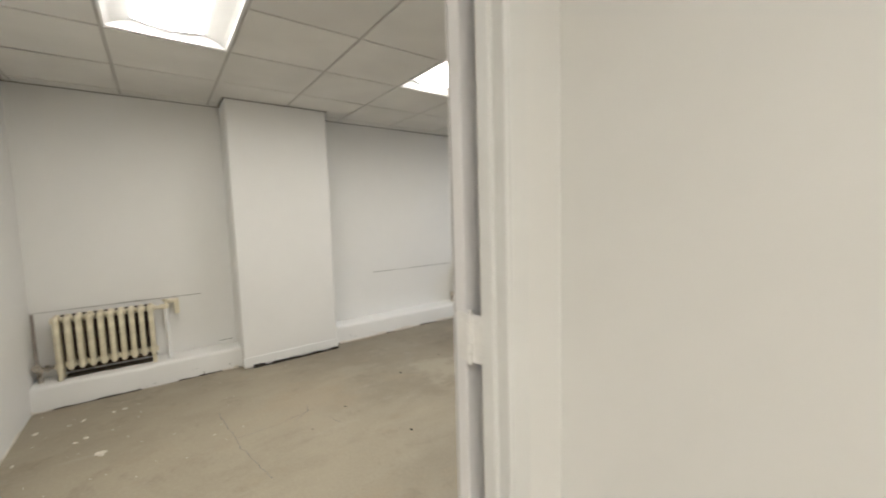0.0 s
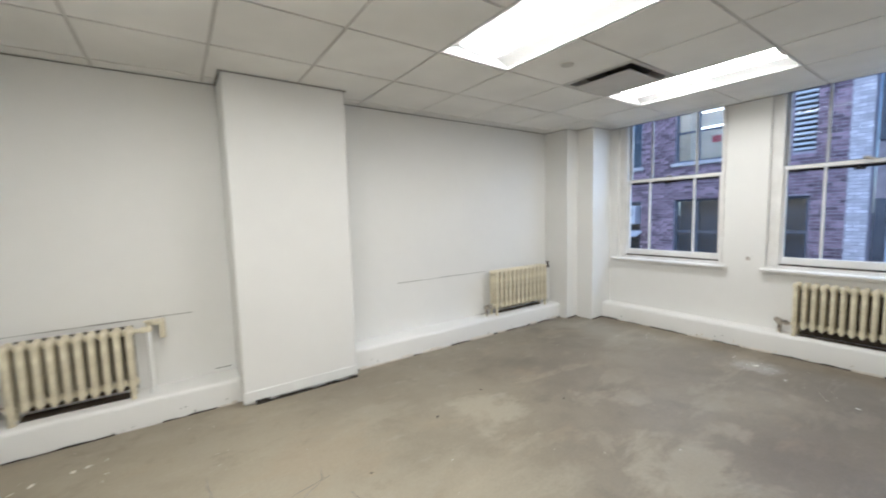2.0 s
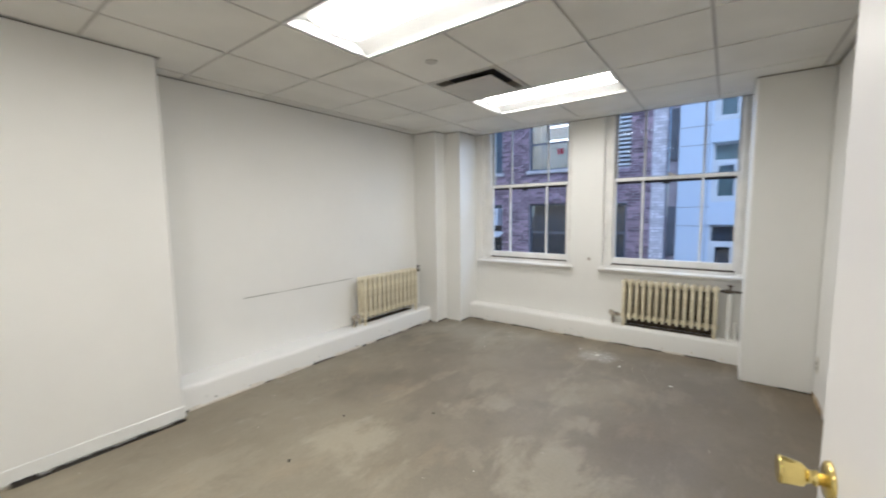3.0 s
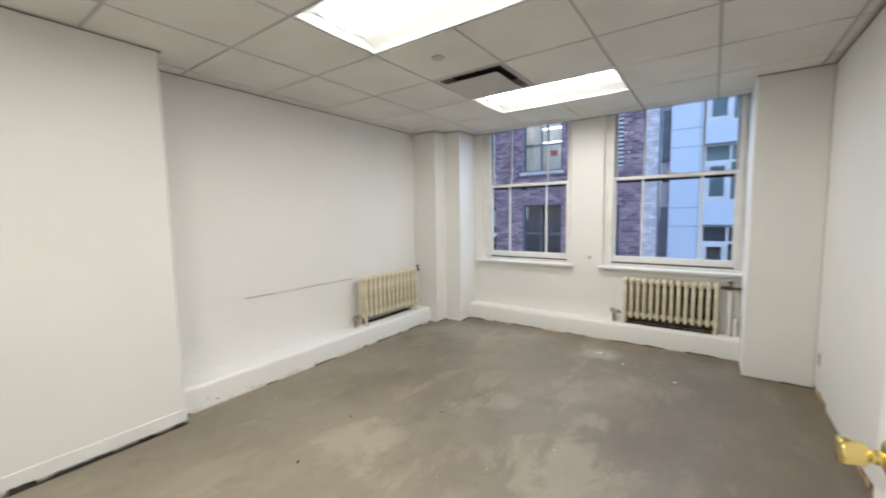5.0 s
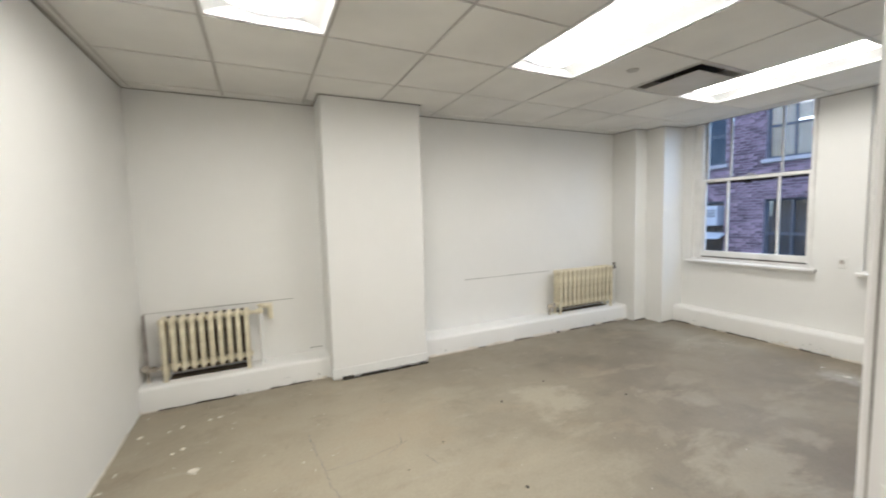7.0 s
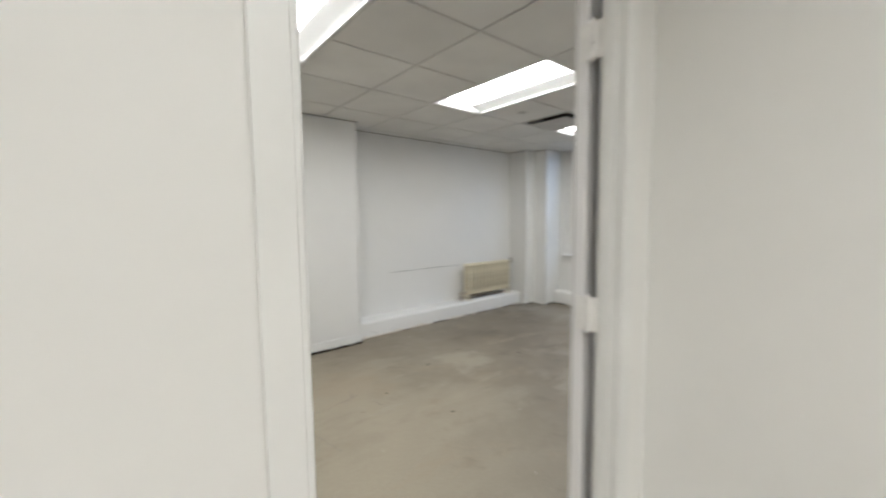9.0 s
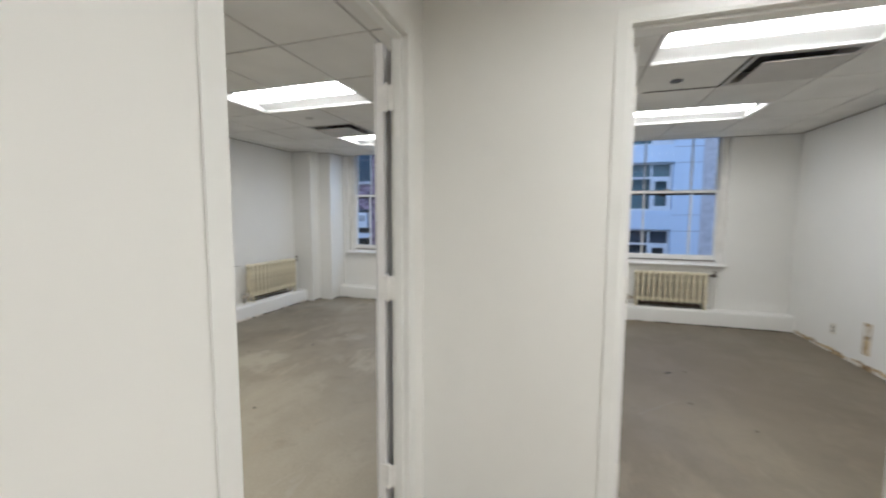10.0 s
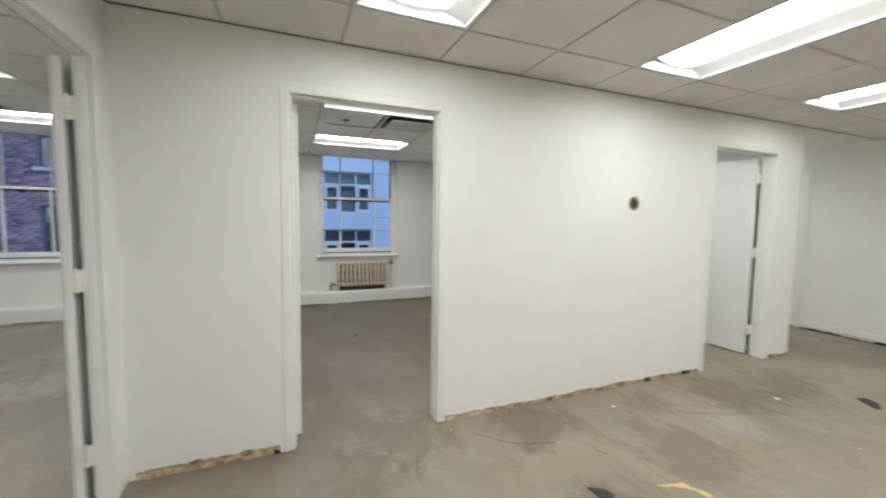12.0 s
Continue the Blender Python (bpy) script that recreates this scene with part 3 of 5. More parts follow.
# ---- windows ----
def window(name, y0, y1, a, b, label):
    """Double-hung sash window, three lites wide in each sash, in the outer wall between y0 and y1."""
    e = empty(name, label, "window", kind="structure")
    zt = 2.60
    gx = EX + 0.108
    # lining, stops and sill
    x2 = EX + 0.040
    part("window_frame", boxes([(x2, y0, WZ0, gx + 0.05, a - 0.003, zt), (x2, b + 0.003, WZ0, gx + 0.05, y1, zt),
                                (EX + 0.002, y0, zt - 0.03, x2, y1, zt), (x2, a - 0.003, zt - 0.03, OUT - 0.02, b + 0.003, zt),
                                (x2 - 0.012, a - 0.02, WZ0 + 0.03, x2, a + 0.012, zt - 0.03), (x2 - 0.012, b - 0.012, WZ0 + 0.03, x2, b + 0.02, zt - 0.03),
                                (EX + 0.002, y0 + 0.002, WZ0 - 0.038, x2, y1 - 0.002, WZ0 + 0.012), (x2, a - 0.003, WZ0 - 0.038, OUT - 0.02, b + 0.003, WZ0 + 0.025)], bevel=0.003), M_SASH, e)
    part("window_sill", boxes([(EX - 0.068, y0 - 0.03, WZ0 - 0.032, EX + 0.002, y1 + 0.03, WZ0 - 0.003), (EX - 0.016, y0 - 0.01, WZ0 - 0.058, EX - 0.0, y1 + 0.01, WZ0 - 0.035)], bevel=0.006), M_SASH, e)
    part("sash_gap", boxes([(gx - 0.062, a + 0.006, WZ0 + 0.0255, gx - 0.057, b - 0.006, WZ0 + 0.0425), (gx - 0.020, a + 0.034, 1.753, gx - 0.0175, b - 0.034, 1.759)]), M_GAP, e)
    part("sill_dirt", boxes([(x2 + 0.002, a + 0.01, WZ0 + 0.025, gx - 0.045, b - 0.01, WZ0 + 0.029)]), M_DUST, e)
    part("sill_grime", boxes([(EX + 0.006, y0 + 0.04, WZ0 + 0.0115, x2 - 0.014, y1 - 0.06, WZ0 + 0.0140)]), M_DUST, e)
    meet = 1.735

    def sash(part_name, x0, z0, z1, bottom, top, paint):
        th = 0.036
        st = 0.034
        third = (b - a - 2 * st)
        m1, m2 = a + st + third * 0.25, a + st + third * 0.75
        s = part(part_name, boxes([(x0, a, z0, x0 + th, a + st, z1), (x0, b - st, z0, x0 + th, b, z1),
                                   (x0, a + st, z0, x0 + th, b - st, z0 + bottom), (x0, a + st, z1 - top, x0 + th, b - st, z1)], bevel=0.003), paint, e)
        for m in (m1, m2):
            part("muntin", boxes([(x0 + 0.004, m - 0.010, z0 + bottom, x0 + th - 0.004, m + 0.010, z1 - top)], bevel=0.003), paint, s)
        cuts = [a + st, m1 - 0.010, m1 + 0.010, m2 - 0.010, m2 + 0.010, b - st]
        for k in range(3):
            p = part("pane", boxes([(x0 + 0.016, cuts[2 * k] - 0.003, z0 + bottom - 0.003, x0 + 0.020, cuts[2 * k + 1] + 0.003, z1 - top + 0.003)]), M_GLASS, s)
            p.visible_shadow = False
        return s

    low = sash("lower_sash", gx - 0.055, WZ0 + 0.032, meet + 0.018, 0.075, 0.036, M_SASH)
    up = sash("upper_sash", gx - 0.012, meet - 0.018, zt - 0.031, 0.036, 0.05, M_GREYSASH)
    # black strip paints the shaded underside of the upper sash's bottom rail
    part("rail_shade", boxes([(gx - 0.010, a + 0.03, meet - 0.042, gx + 0.012, b - 0.03, meet - 0.0185)]), M_GAP, up, "black strip for the shade under the meeting rail")
    part("sash_pull", boxes([(gx - 0.016, (a + b) / 2 + 0.02, meet - 0.062, gx - 0.010, (a + b) / 2 + 0.09, meet - 0.040)], bevel=0.002), M_GAP, up, "dark metal sash pull")
    bm = boxes([(gx - 0.075, (a + b) / 2 - 0.03, meet + 0.018, gx - 0.03, (a + b) / 2 + 0.03, meet + 0.03)], bevel=0.003)
    box(bm, gx - 0.085, (a + b) / 2 - 0.008, meet + 0.03, gx - 0.06, (a + b) / 2 + 0.04, meet + 0.042, bevel=0.003)
    part("sash_lock", bm, M_DUST, low)
    return e


for k, (y0, y1) in enumerate(WINS[:3]):
    window("window_%d" % (k + 1), y0, y1, *SASH[k], "white painted double-hung sash window, panes clear, sill grimy")
bm = boxes([(EX + 0.1, WINS[3][0], WZ0 - 0.04, EX + 0.14, WINS[3][1], 2.62)])
structure("window_4", bm, M_SASH, "closed white shutter in the third office window", "window")


# ---- doors ----
def casing(name, axis, f0, f1, a, b, top, label, room_casing=True):
    """Door frame in a wall from face f0 to face f1; the clear opening runs from a to b and up to top."""
    e = empty(name, label, "door", kind="structure")

    def bx(u0, v0, z0, u1, v1, z1):
        return (u0, v0, z0, u1, v1, z1) if axis == 'x' else (v0, u0, z0, v1, u1, z1)

    t = 0.02
    d0, d1 = (f0 - 0.003, f1 + 0.004)
    part("jamb", boxes([bx(a - t, d0, 0, a, d1, top + t), bx(b, d0, 0, b + t, d1, top + t), bx(a, d0, top, b, d1, top + t)], bevel=0.002), M_TRIM, e)
    mid = f0 + 0.045
    part("door_stop", boxes([bx(a, mid - 0.02, 0, a + 0.012, mid + 0.012, top - 0.012), bx(b - 0.012, mid - 0.02, 0, b, mid + 0.012, top - 0.012),
                             bx(a, mid - 0.02, top - 0.012, b, mid + 0.012, top)], bevel=0.002), M_TRIM, e)
    w = 0.055 if room_casing else 0.059
    faces = [(f0 - 0.0055, f0)] + ([(f1, f1 + 0.010)] if room_casing else [])
    for c0, c1 in faces:
        part("casing", boxes([bx(a - w, c0, 0.0, a - 0.008, c1, top + w), bx(b + 0.008, c0, 0.0, b + w, c1, top + w),
                              bx(a - 0.008, c0, top + 0.008, b + 0.008, c1, top + w)], bevel=0.003), M_TRIM, e)
    return e


def leaf(parent, hx, hy, angle, width, height, knob, thick=0.042):
    """A flush door leaf hung at (hx, hy), turned by angle from +x; thickness lies on its left hand."""
    m = pose(hx, hy, 0, 0, 0, angle)
    lf = part("leaf", boxes([(0.012, 0.005, 0.012, width, 0.005 + thick, height)], bevel=0.002), M_LEAF, parent, "flush white painted door leaf standing open")
    lf.matrix_basis = m
    if knob:
        kz, kx = 0.956, width - 0.062
        for side, y in ((1, 0.005 + thick), (-1, 0.005)):
            turn = pose(kx, y, kz, -90 * side, 0, 0)
            k = part("knob", lathe([(0.011, 0.006), (0.010, 0.014), (0.013, 0.017), (0.013, 0.021), (0.010, 0.024), (0.012, 0.030), (0.0195, 0.036), (0.0205, 0.045), (0.0235, 0.064), (0.0225, 0.068), (0.008, 0.066)], 24),
                     M_BRASS, lf, "polished brass tulip door knob", smooth=True)
            k.matrix_basis = turn
            r = part("rose", lathe([(0.033, 0.0), (0.033, 0.003), (0.029, 0.007), (0.012, 0.009)], 24), M_BRASS, lf, "round brass rose", smooth=True)
            r.matrix_basis = turn
        part("latch_plate", boxes([(width, 0.014, kz - 0.03, width + 0.0015, 0.038, kz + 0.03)]), M_BRASS, lf, "brass latch plate")
    return lf


def hinge(parent, x, y, z, leaf_dir, jamb_dir):
    """Painted butt hinge: barrel at (x, y), one plate along each direction."""
    bm = bmesh.new()
    for k in range(5):
        tube(bm, (x, y, z - 0.050 + 0.0205 * k), (x, y, z - 0.050 + 0.0205 * k + 0.019), 0.0085, seg=10)
    tube(bm, (x, y, z - 0.056), (x, y, z + 0.058), 0.005, seg=8)
    h = part("hinge", bm, M_STEEL, parent, "butt hinge painted over in white")
    for dx, dy in (leaf_dir, jamb_dir):
        px, py = (-dy, dx)
        bm = bmesh.new()
        x1, y1 = x + dx * 0.040, y + dy * 0.040
        c = [(x + px * 0.0015, y + py * 0.0015), (x1 + px * 0.0015, y1 + py * 0.0015), (x1 - px * 0.0015, y1 - py * 0.0015), (x - px * 0.0015, y - py * 0.0015)]
        lo = [bm.verts.new((*q, z - 0.05)) for q in c]
        hi = [bm.verts.new((*q, z + 0.05)) for q in c]
        bm.faces.new(lo[::-1])
        bm.faces.new(hi)
        for i in range(4):
            bm.faces.new((lo[i], lo[(i + 1) % 4], hi[(i + 1) % 4], hi[i]))
        for zz in (-0.032, 0.032):
            ball(bm, (x + dx * 0.024, y + dy * 0.024, z + zz), 0.004, u=6, v=4)
        part("hinge_plate", bm, M_STEEL, h)
    return h


d1 = casing("door_1", 'x', DY0, DY1, D1A + 0.02, D1B - 0.02, D1T - 0.02, "open white door with painted hinges and brass knob", room_casing=False)
HX, HY = 0.403, 1.0335
lf = leaf(d1, HX, HY, 4.3, 0.905, 2.075, True, 0.038)
part("edge_seam", boxes([(0.0112, 0.0355, 0.012, 0.0125, 0.0369, 2.075)]), M_CRACK, lf, "grey seam along the edge of the leaf")
for z in (1.86, 1.095, 0.27):
    hinge(d1, HX + 0.009, 1.022, z, (0.02, 1.0), (0.3, -0.95))
d2 = casing("door_2", 'y', LX0, LX1, D2A + 0.02, D2B - 0.02, D2T - 0.02, "white door opened back into the office, frame painted white")
leaf(d2, LX1 + 0.014, 0.071, 2.5, 0.905, 2.075, False)
for z in (1.86, 1.095, 0.27):
    hinge(d2, LX1 + 0.012, 0.117, z, (0.02, -1.0), (-1.0, 0.0))
d3 = casing("door_3", 'y', LX0, LX1, D3A + 0.02, D3B - 0.02, D2T - 0.02, "white door standing open into the third office")
HX3, HY3 = LX1 + 0.022, D3A + 0.018
leaf(d3, HX3, HY3, 2.0, 0.90, 2.075, True)
for z in (1.86, 1.095, 0.27):
    hinge(d3, HX3 - 0.008, HY3 + 0.008, z, (0.0, 1.0), (-1.0, 0.0))
d4 = casing("door_4", 'x', LS - 0.12, LS, 1.23, 2.14, 2.095, "white door frame with closed door at the end of the passage")
leaf(d4, 1.221, LS - 0.062, 0.0, 0.915, 2.085, True)


# ---- radiators ----
def section_mesh():
    """One cast-iron section, 0.06 wide, centred on x, depth along y (front at 0), foot-free: from z = 0.07 to 0.49."""
    bm = bmesh.new()
    zb, zt = 0.105, 0.455
    for y in (0.024, 0.070, 0.116):
        ring = []
        for z, rx, ry in ((zb - 0.035, 0.008, 0.008), (zb - 0.028, 0.016, 0.015), (zb - 0.006, 0.0215, 0.019), (zb + 0.026, 0.0180, 0.016), (zt - 0.03, 0.0180, 0.016),
                          (zt - 0.004, 0.0195, 0.019), (zt + 0.020, 0.0225, 0.019), (zt + 0.031, 0.018, 0.016), (zt + 0.035, 0.009, 0.009)):
            ring.append([bm.verts.new((rx * math.cos(2 * math.pi * k / 12), y + ry * math.sin(2 * math.pi * k / 12), z)) for k in range(12)])
        for r0, r1 in zip(ring, ring[1:]):
            for k in range(12):
                bm.faces.new((r0[k], r0[(k + 1) % 12], r1[(k + 1) % 12], r1[k]))
        bm.faces.new(ring[0][::-1])
        bm.faces.new(ring[-1])
    box(bm, -0.0055, 0.022, zb, 0.0055, 0.118, zt)
    for z in (zb, zt):
        box(bm, -0.019, 0.02, z - 0.02, 0.019, 0.122, z + 0.02, bevel=0.006)
        tube(bm, (-0.032, 0.075, z), (0.032, 0.075, z), 0.022, seg=12)
    return mesh_of("section", bm, M_RAD, True)


SECTION = section_mesh()


def radiator(n, pitch, m, h, label, valve_left=True, handle_right=True, riser=True, valve_mat=None):
    """n sections along +x from the origin, front to -y; stands on its ledge. h is the height scale."""
    e = empty("radiator", label, "radiator", m, group="old column radiators")
    for k in range(n):
        s = new("section", SECTION)
        s.parent = e
        s.matrix_basis = Matrix.Translation(((k + 0.5) * pitch, 0, 0)) @ Matrix.Diagonal((pitch / 0.062, 1, h, 1))
    L = n * pitch
    for x in (0.5 * pitch, L - 0.5 * pitch):
        for y in (0.03, 0.12):
            bm = bmesh.new()
            tube(bm, (x, y, 0.0), (x, y, 0.012), 0.018, 0.018, 10)
            tube(bm, (x, y, 0.012), (x, y, 0.11), 0.013, 0.020, 10)
            part("leg", bm, M_RAD, e)
    if valve_left:
        bm = bmesh.new()
        tube(bm, (0.0, 0.075, 0.10), (-0.11, 0.075, 0.10), 0.014)
        tube(bm, (-0.085, 0.075, 0.0), (-0.085, 0.075, 0.13), 0.015)
        ball(bm, (-0.085, 0.075, 0.10), 0.027)
        tube(bm, (-0.03, 0.075, 0.10), (-0.055, 0.075, 0.10), 0.024, seg=6)
        part("valve", bm, M_GRIMY, e, "grimy painted supply valve")
        bm = bmesh.new()
        tube(bm, (-0.085, 0.045, 0.125), (-0.085, 0.0, 0.135), 0.022, 0.026, 10)
        part("valve_handle", bm, M_GRIMY, e)
    if handle_right:
        bm = bmesh.new()
        tube(bm, (L, 0.075, 0.455 * h), (L + 0.07, 0.075, 0.455 * h), 0.014)
        tube(bm, (L + 0.035, 0.075, 0.455 * h), (L + 0.06, 0.075, 0.455 * h), 0.022, seg=6)
        ball(bm, (L + 0.075, 0.075, 0.455 * h), 0.024)
        tube(bm, (L + 0.075, 0.075, 0.455 * h), (L + 0.075, 0.075, 0.455 * h + 0.05), 0.010)
        ball(bm, (L + 0.075, 0.075, 0.455 * h + 0.055), 0.026, 1, 1, 0.35)
        part("valve_body", bm, valve_mat or M_DARKMETAL, e, "" if valve_mat else "dark bronze valve with a wheel")
    if riser:
        bm = bmesh.new()
        tube(bm, (L + 0.075, 0.075, 0.0), (L + 0.075, 0.075, 0.44 * h), 0.016)
        tube(bm, (L + 0.075, 0.075, 0.0), (L + 0.075, 0.075, 0.008), 0.028)
        part("riser_pipe", bm, M_TRIM, e, "white painted riser pipe")
    return e


TOPL = LEDGE
radiator(10, 0.0635, pose(-0.79, 4.41, TOPL, 0, 0, 0), 1.0, "cream painted cast-iron column radiator on the ledge, dark between the sections", valve_mat=M_RAD)
radiator(13, 0.0705, pose(3.13, 4.41, TOPL, 0, 0, 0), 1.08, "cream painted cast-iron column radiator on the ledge near the corner", riser=True)
radiator(14, 0.0605, pose(4.67, 2.165, TOPL + 0.01, 0, 0, -90), 1.0, "cream painted cast-iron column radiator under the wide window", riser=True)
radiator(13, 0.0665, pose(4.67, -0.575, TOPL + 0.01, 0, 0, -90), 0.98, "cream painted cast-iron column radiator under the office window")


# ---- vents, sprinklers, plates ----
def ceiling_vent(x0, y0, label):
    e = empty("ceiling_vent", label, "ceiling vent", pose(x0 + 0.305, y0 + 0.305, Z), group="ceiling vents")
    a, b = 0.299, 0.262
    part("frame", boxes([(-a, -a, 0.001, -b, a, 0.014), (b, -a, 0.001, a, a, 0.014), (-b, -a, 0.001, b, -b, 0.014), (-b, b, 0.001, b, a, 0.014)], bevel=0.002), M_GRID, e)
    part("backing", boxes([(-b, -b, 0.075, b, b, 0.08)]), M_BLACK, e)
    part("collar", boxes([(-b - 0.004, -b, 0.014, -b, b, 0.08), (b, -b, 0.014, b + 0.004, b, 0.08),
                           (-b, -b - 0.004, 0.014, b, -b, 0.08), (-b, b, 0.014, b, b + 0.004, 0.08)]), M_GRID, e)
    c = 0.222
    part("plaque", boxes([(-c, -c, -0.026, c, c, -0.018)], bevel=0.003), M_GRID, e)
    for sx in (-0.15, 0.15):
        part("hanger", boxes([(sx - 0.006, -0.006, -0.018, sx + 0.006, 0.006, 0.075)]), M_BLACK, e)
    return e


ceiling_vent(R1[0] + 4 * S, R1[1] + S, "square white plaque air diffuser with a black slot")
ceiling_vent(R2[0] + 1 * S, R2[1] - 2 * S, "square white plaque air diffuser with a black slot")


def sprinkler(x, y, paint):
    e = empty("sprinkler", "small round white concealed sprinkler cover", "sprinkler", pose(x, y, Z), group="sprinklers")
    bm = lathe([(0.040, -0.007), (0.042, -0.004), (0.042, -0.002)], 24)
    part("cover", bm, paint, e)
    part("cup", lathe([(0.030, -0.002), (0.030, 0.001)], 20), M_BLACK, e)


sprinkler(2.47, 2.93, M_GRID)
sprinkler(2.35, -0.42, M_DARKMETAL)
tagged(part("tile_gap", boxes([(R2[0] + 2 * S - 0.012, R2[1] - S + 0.012, Z - 0.004, R2[0] + 2 * S + 0.004, R2[1] - 0.08, Z - 0.001),
                             (R2[0] + S + 0.02, R2[1] - S - 0.004, Z - 0.004, R2[0] + 2 * S + 0.004, R2[1] - S + 0.012, Z - 0.001)]), M_GAP),
       "dark open joint beside a lifted ceiling tile", "gap", kind="stuff")


def outlet(x, y, z, turn, label="ivory double outlet plate on the wall"):
    e = empty("outlet", label, "outlet", pose(x, y, z, 0, 0, turn), group="wall outlets")
    part("plate", boxes([(-0.035, -0.006, -0.057, 0.035, -0.0005, 0.057)], bevel=0.002), M_PLATE, e)
    for dz in (-0.02, 0.02):
        so = part("socket", boxes([(-0.016, -0.008, dz - 0.013, 0.016, -0.006, dz + 0.013)], bevel=0.001), M_CRACK, e)
        for dx in (-0.006, 0.006):
            part("slot", boxes([(dx - 0.0012, -0.0086, dz - 0.004, dx + 0.0012, -0.008, dz + 0.006)]), M_SLOT, so)


outlet(4.15, SY, 0.27, 180)
outlet(3.95, S2, 0.25, 180)
e = empty("wall_patch", "narrow bare tan patch cut into the white partition", "wall patch", pose(3.48, S2, 0.28))
part("board", boxes([(-0.045, 0.0005, -0.15, 0.045, 0.004, 0.15)], bevel=0.001), M_PALETAN, e)
part("cut", boxes([(-0.028, 0.004, -0.10, 0.028, 0.0055, -0.02)], bevel=0.0005), M_TAN, e, "darker brown cut in the board")
part("blank_plate", boxes([(-0.03, 0.004, 0.03, 0.03, 0.010, 0.12)], bevel=0.002), M_PLATE, e, "ivory blank plate")
e = empty("outlet", "flat white plate between the two windows", "outlet", pose(EX, 2.53, 0.865, 0, 0, -90), group="wall outlets")
part("plate", boxes([(-0.036, -0.007, -0.05, 0.036, -0.0005, 0.05)], bevel=0.002), M_WALL, e)
part("knockout", boxes([(-0.016, -0.010, -0.012, 0.016, -0.007, 0.022)], bevel=0.002), M_DUST, e)

# round junction box left open in the lobby wall
e = empty("junction_box", "open round electrical box in the white wall", "junction box", pose(LX0, -2.515, 1.552, 0, -90, 0))
part("rim", lathe([(0.062, 0.0005), (0.062, 0.003), (0.058, 0.006), (0.054, 0.003), (0.0535, 0.001)], 28), M_PLASTER, e)
part("inside", lathe([(0.0535, 0.001), (0.0535, 0.0042), (0.050, 0.0046)], 28), M_BOX, e, "brown inside of the box")
part("hollow", lathe([(0.030, 0.0046), (0.030, 0.0052)], 24), M_GAP, e, "dark hollow")
bm = bmesh.new()
for k in range(3):
    tube(bm, (0.01 - 0.012 * k, -0.01 + 0.012 * k, 0.004), (-0.012 + 0.01 * k, 0.012 - 0.006 * k, 0.014), 0.003, seg=6)
part("wire", bm, M_DARKMETAL, e)


# ---- worn edges at the floor ----
def ragged(name, axis, at, u0, u1, lo, hi, material, label, seed, step=0.012, proud=0.004, keep=1.0, side=1, base=0.0):
    """A torn strip on a wall face: runs from u0 to u1 with an uneven upper edge; keep is the share of it that is left."""
    rnd = random.Random(seed)
    bm = bmesh.new()
    n = max(2, int(abs(u1 - u0) / step))
    h, runs, on, left = (lo + hi) / 2, [], True, 0
    pts = []
    for k in range(n + 1):
        if left <= 0:
            on = rnd.random() < keep
            left = rnd.randint(4, 22)
            h = rnd.uniform(lo, hi)
        left -= 1
        h = min(hi, max(lo, h + rnd.uniform(-1, 1) * (hi - lo) * 0.22))
        pts.append((u0 + (u1 - u0) * k / n, h if on else 0))
    d = proud * side
    for (a, ha), (b, hb) in zip(pts, pts[1:]):
        if ha <= 0 or hb <= 0:
            continue
        def P(u, off, z):
            return (u, at + off, z) if axis == 'x' else (at + off, u, z)
        v = [bm.verts.new(P(u, off, z)) for u, off, z in ((a, d, base), (b, d, base), (b, d, hb), (a, d, ha), (a, 0, base), (b, 0, base), (b, 0, hb), (a, 0, ha))]
        bm.faces.new((v[0], v[1], v[2], v[3]))
        bm.faces.new((v[3], v[2], v[6], v[7]))
    bmesh.ops.recalc_face_normals(bm, faces=bm.faces)
    return tagged(part(name, bm, material), label, "torn edge", kind="stuff")


T = "torn brown backing left where the skirting was pulled off"
ragged("torn_base", 'y', LX0, 0.90, 0.20, 0.034, 0.056, M_TAN, T, 3, side=-1)
ragged("torn_base", 'y', LX0, -0.855, -3.42, 0.024, 0.040, M_TAN, T, 4, side=-1)
ragged("torn_base", 'y', LX0, -4.50, -4.85, 0.015, 0.035, M_TAN, T, 5, side=-1)
ragged("torn_plaster", 'y', LX0, 0.90, 0.20, 0.012, 0.030, M_PALETAN, "pale bare board along the torn wall foot", 13, side=-1, proud=0.008, keep=0.35)
ragged("torn_plaster", 'y', LX0, -0.855, -3.42, 0.012, 0.030, M_PALETAN, "pale bare board along the torn wall foot", 14, side=-1, proud=0.008, keep=0.35)
ragged("torn_dark", 'y', LX0, 0.60, 0.20, 0.010, 0.040, M_GAP, "dark holes in the torn wall foot", 15, side=-1, proud=0.009, keep=0.22)
ragged("torn_dark", 'y', LX0, -0.855, -3.42, 0.010, 0.042, M_GAP, "dark holes in the torn wall foot", 16, side=-1, proud=0.009, keep=0.2)
ragged("torn_base", 'x', S2, LX1, 4.62, 0.03, 0.055, M_TAN, T, 6, side=1)
ragged("torn_base", 'x', SY, LX1, 4.26, 0.025, 0.05, M_TAN, T, 7, side=1, keep=0.6)
ragged("torn_plaster", 'x', S2, LX1, 4.62, 0.015, 0.045, M_PLASTER, "crumbled pale plaster along the torn wall foot", 17, side=1, proud=0.008, keep=0.5)
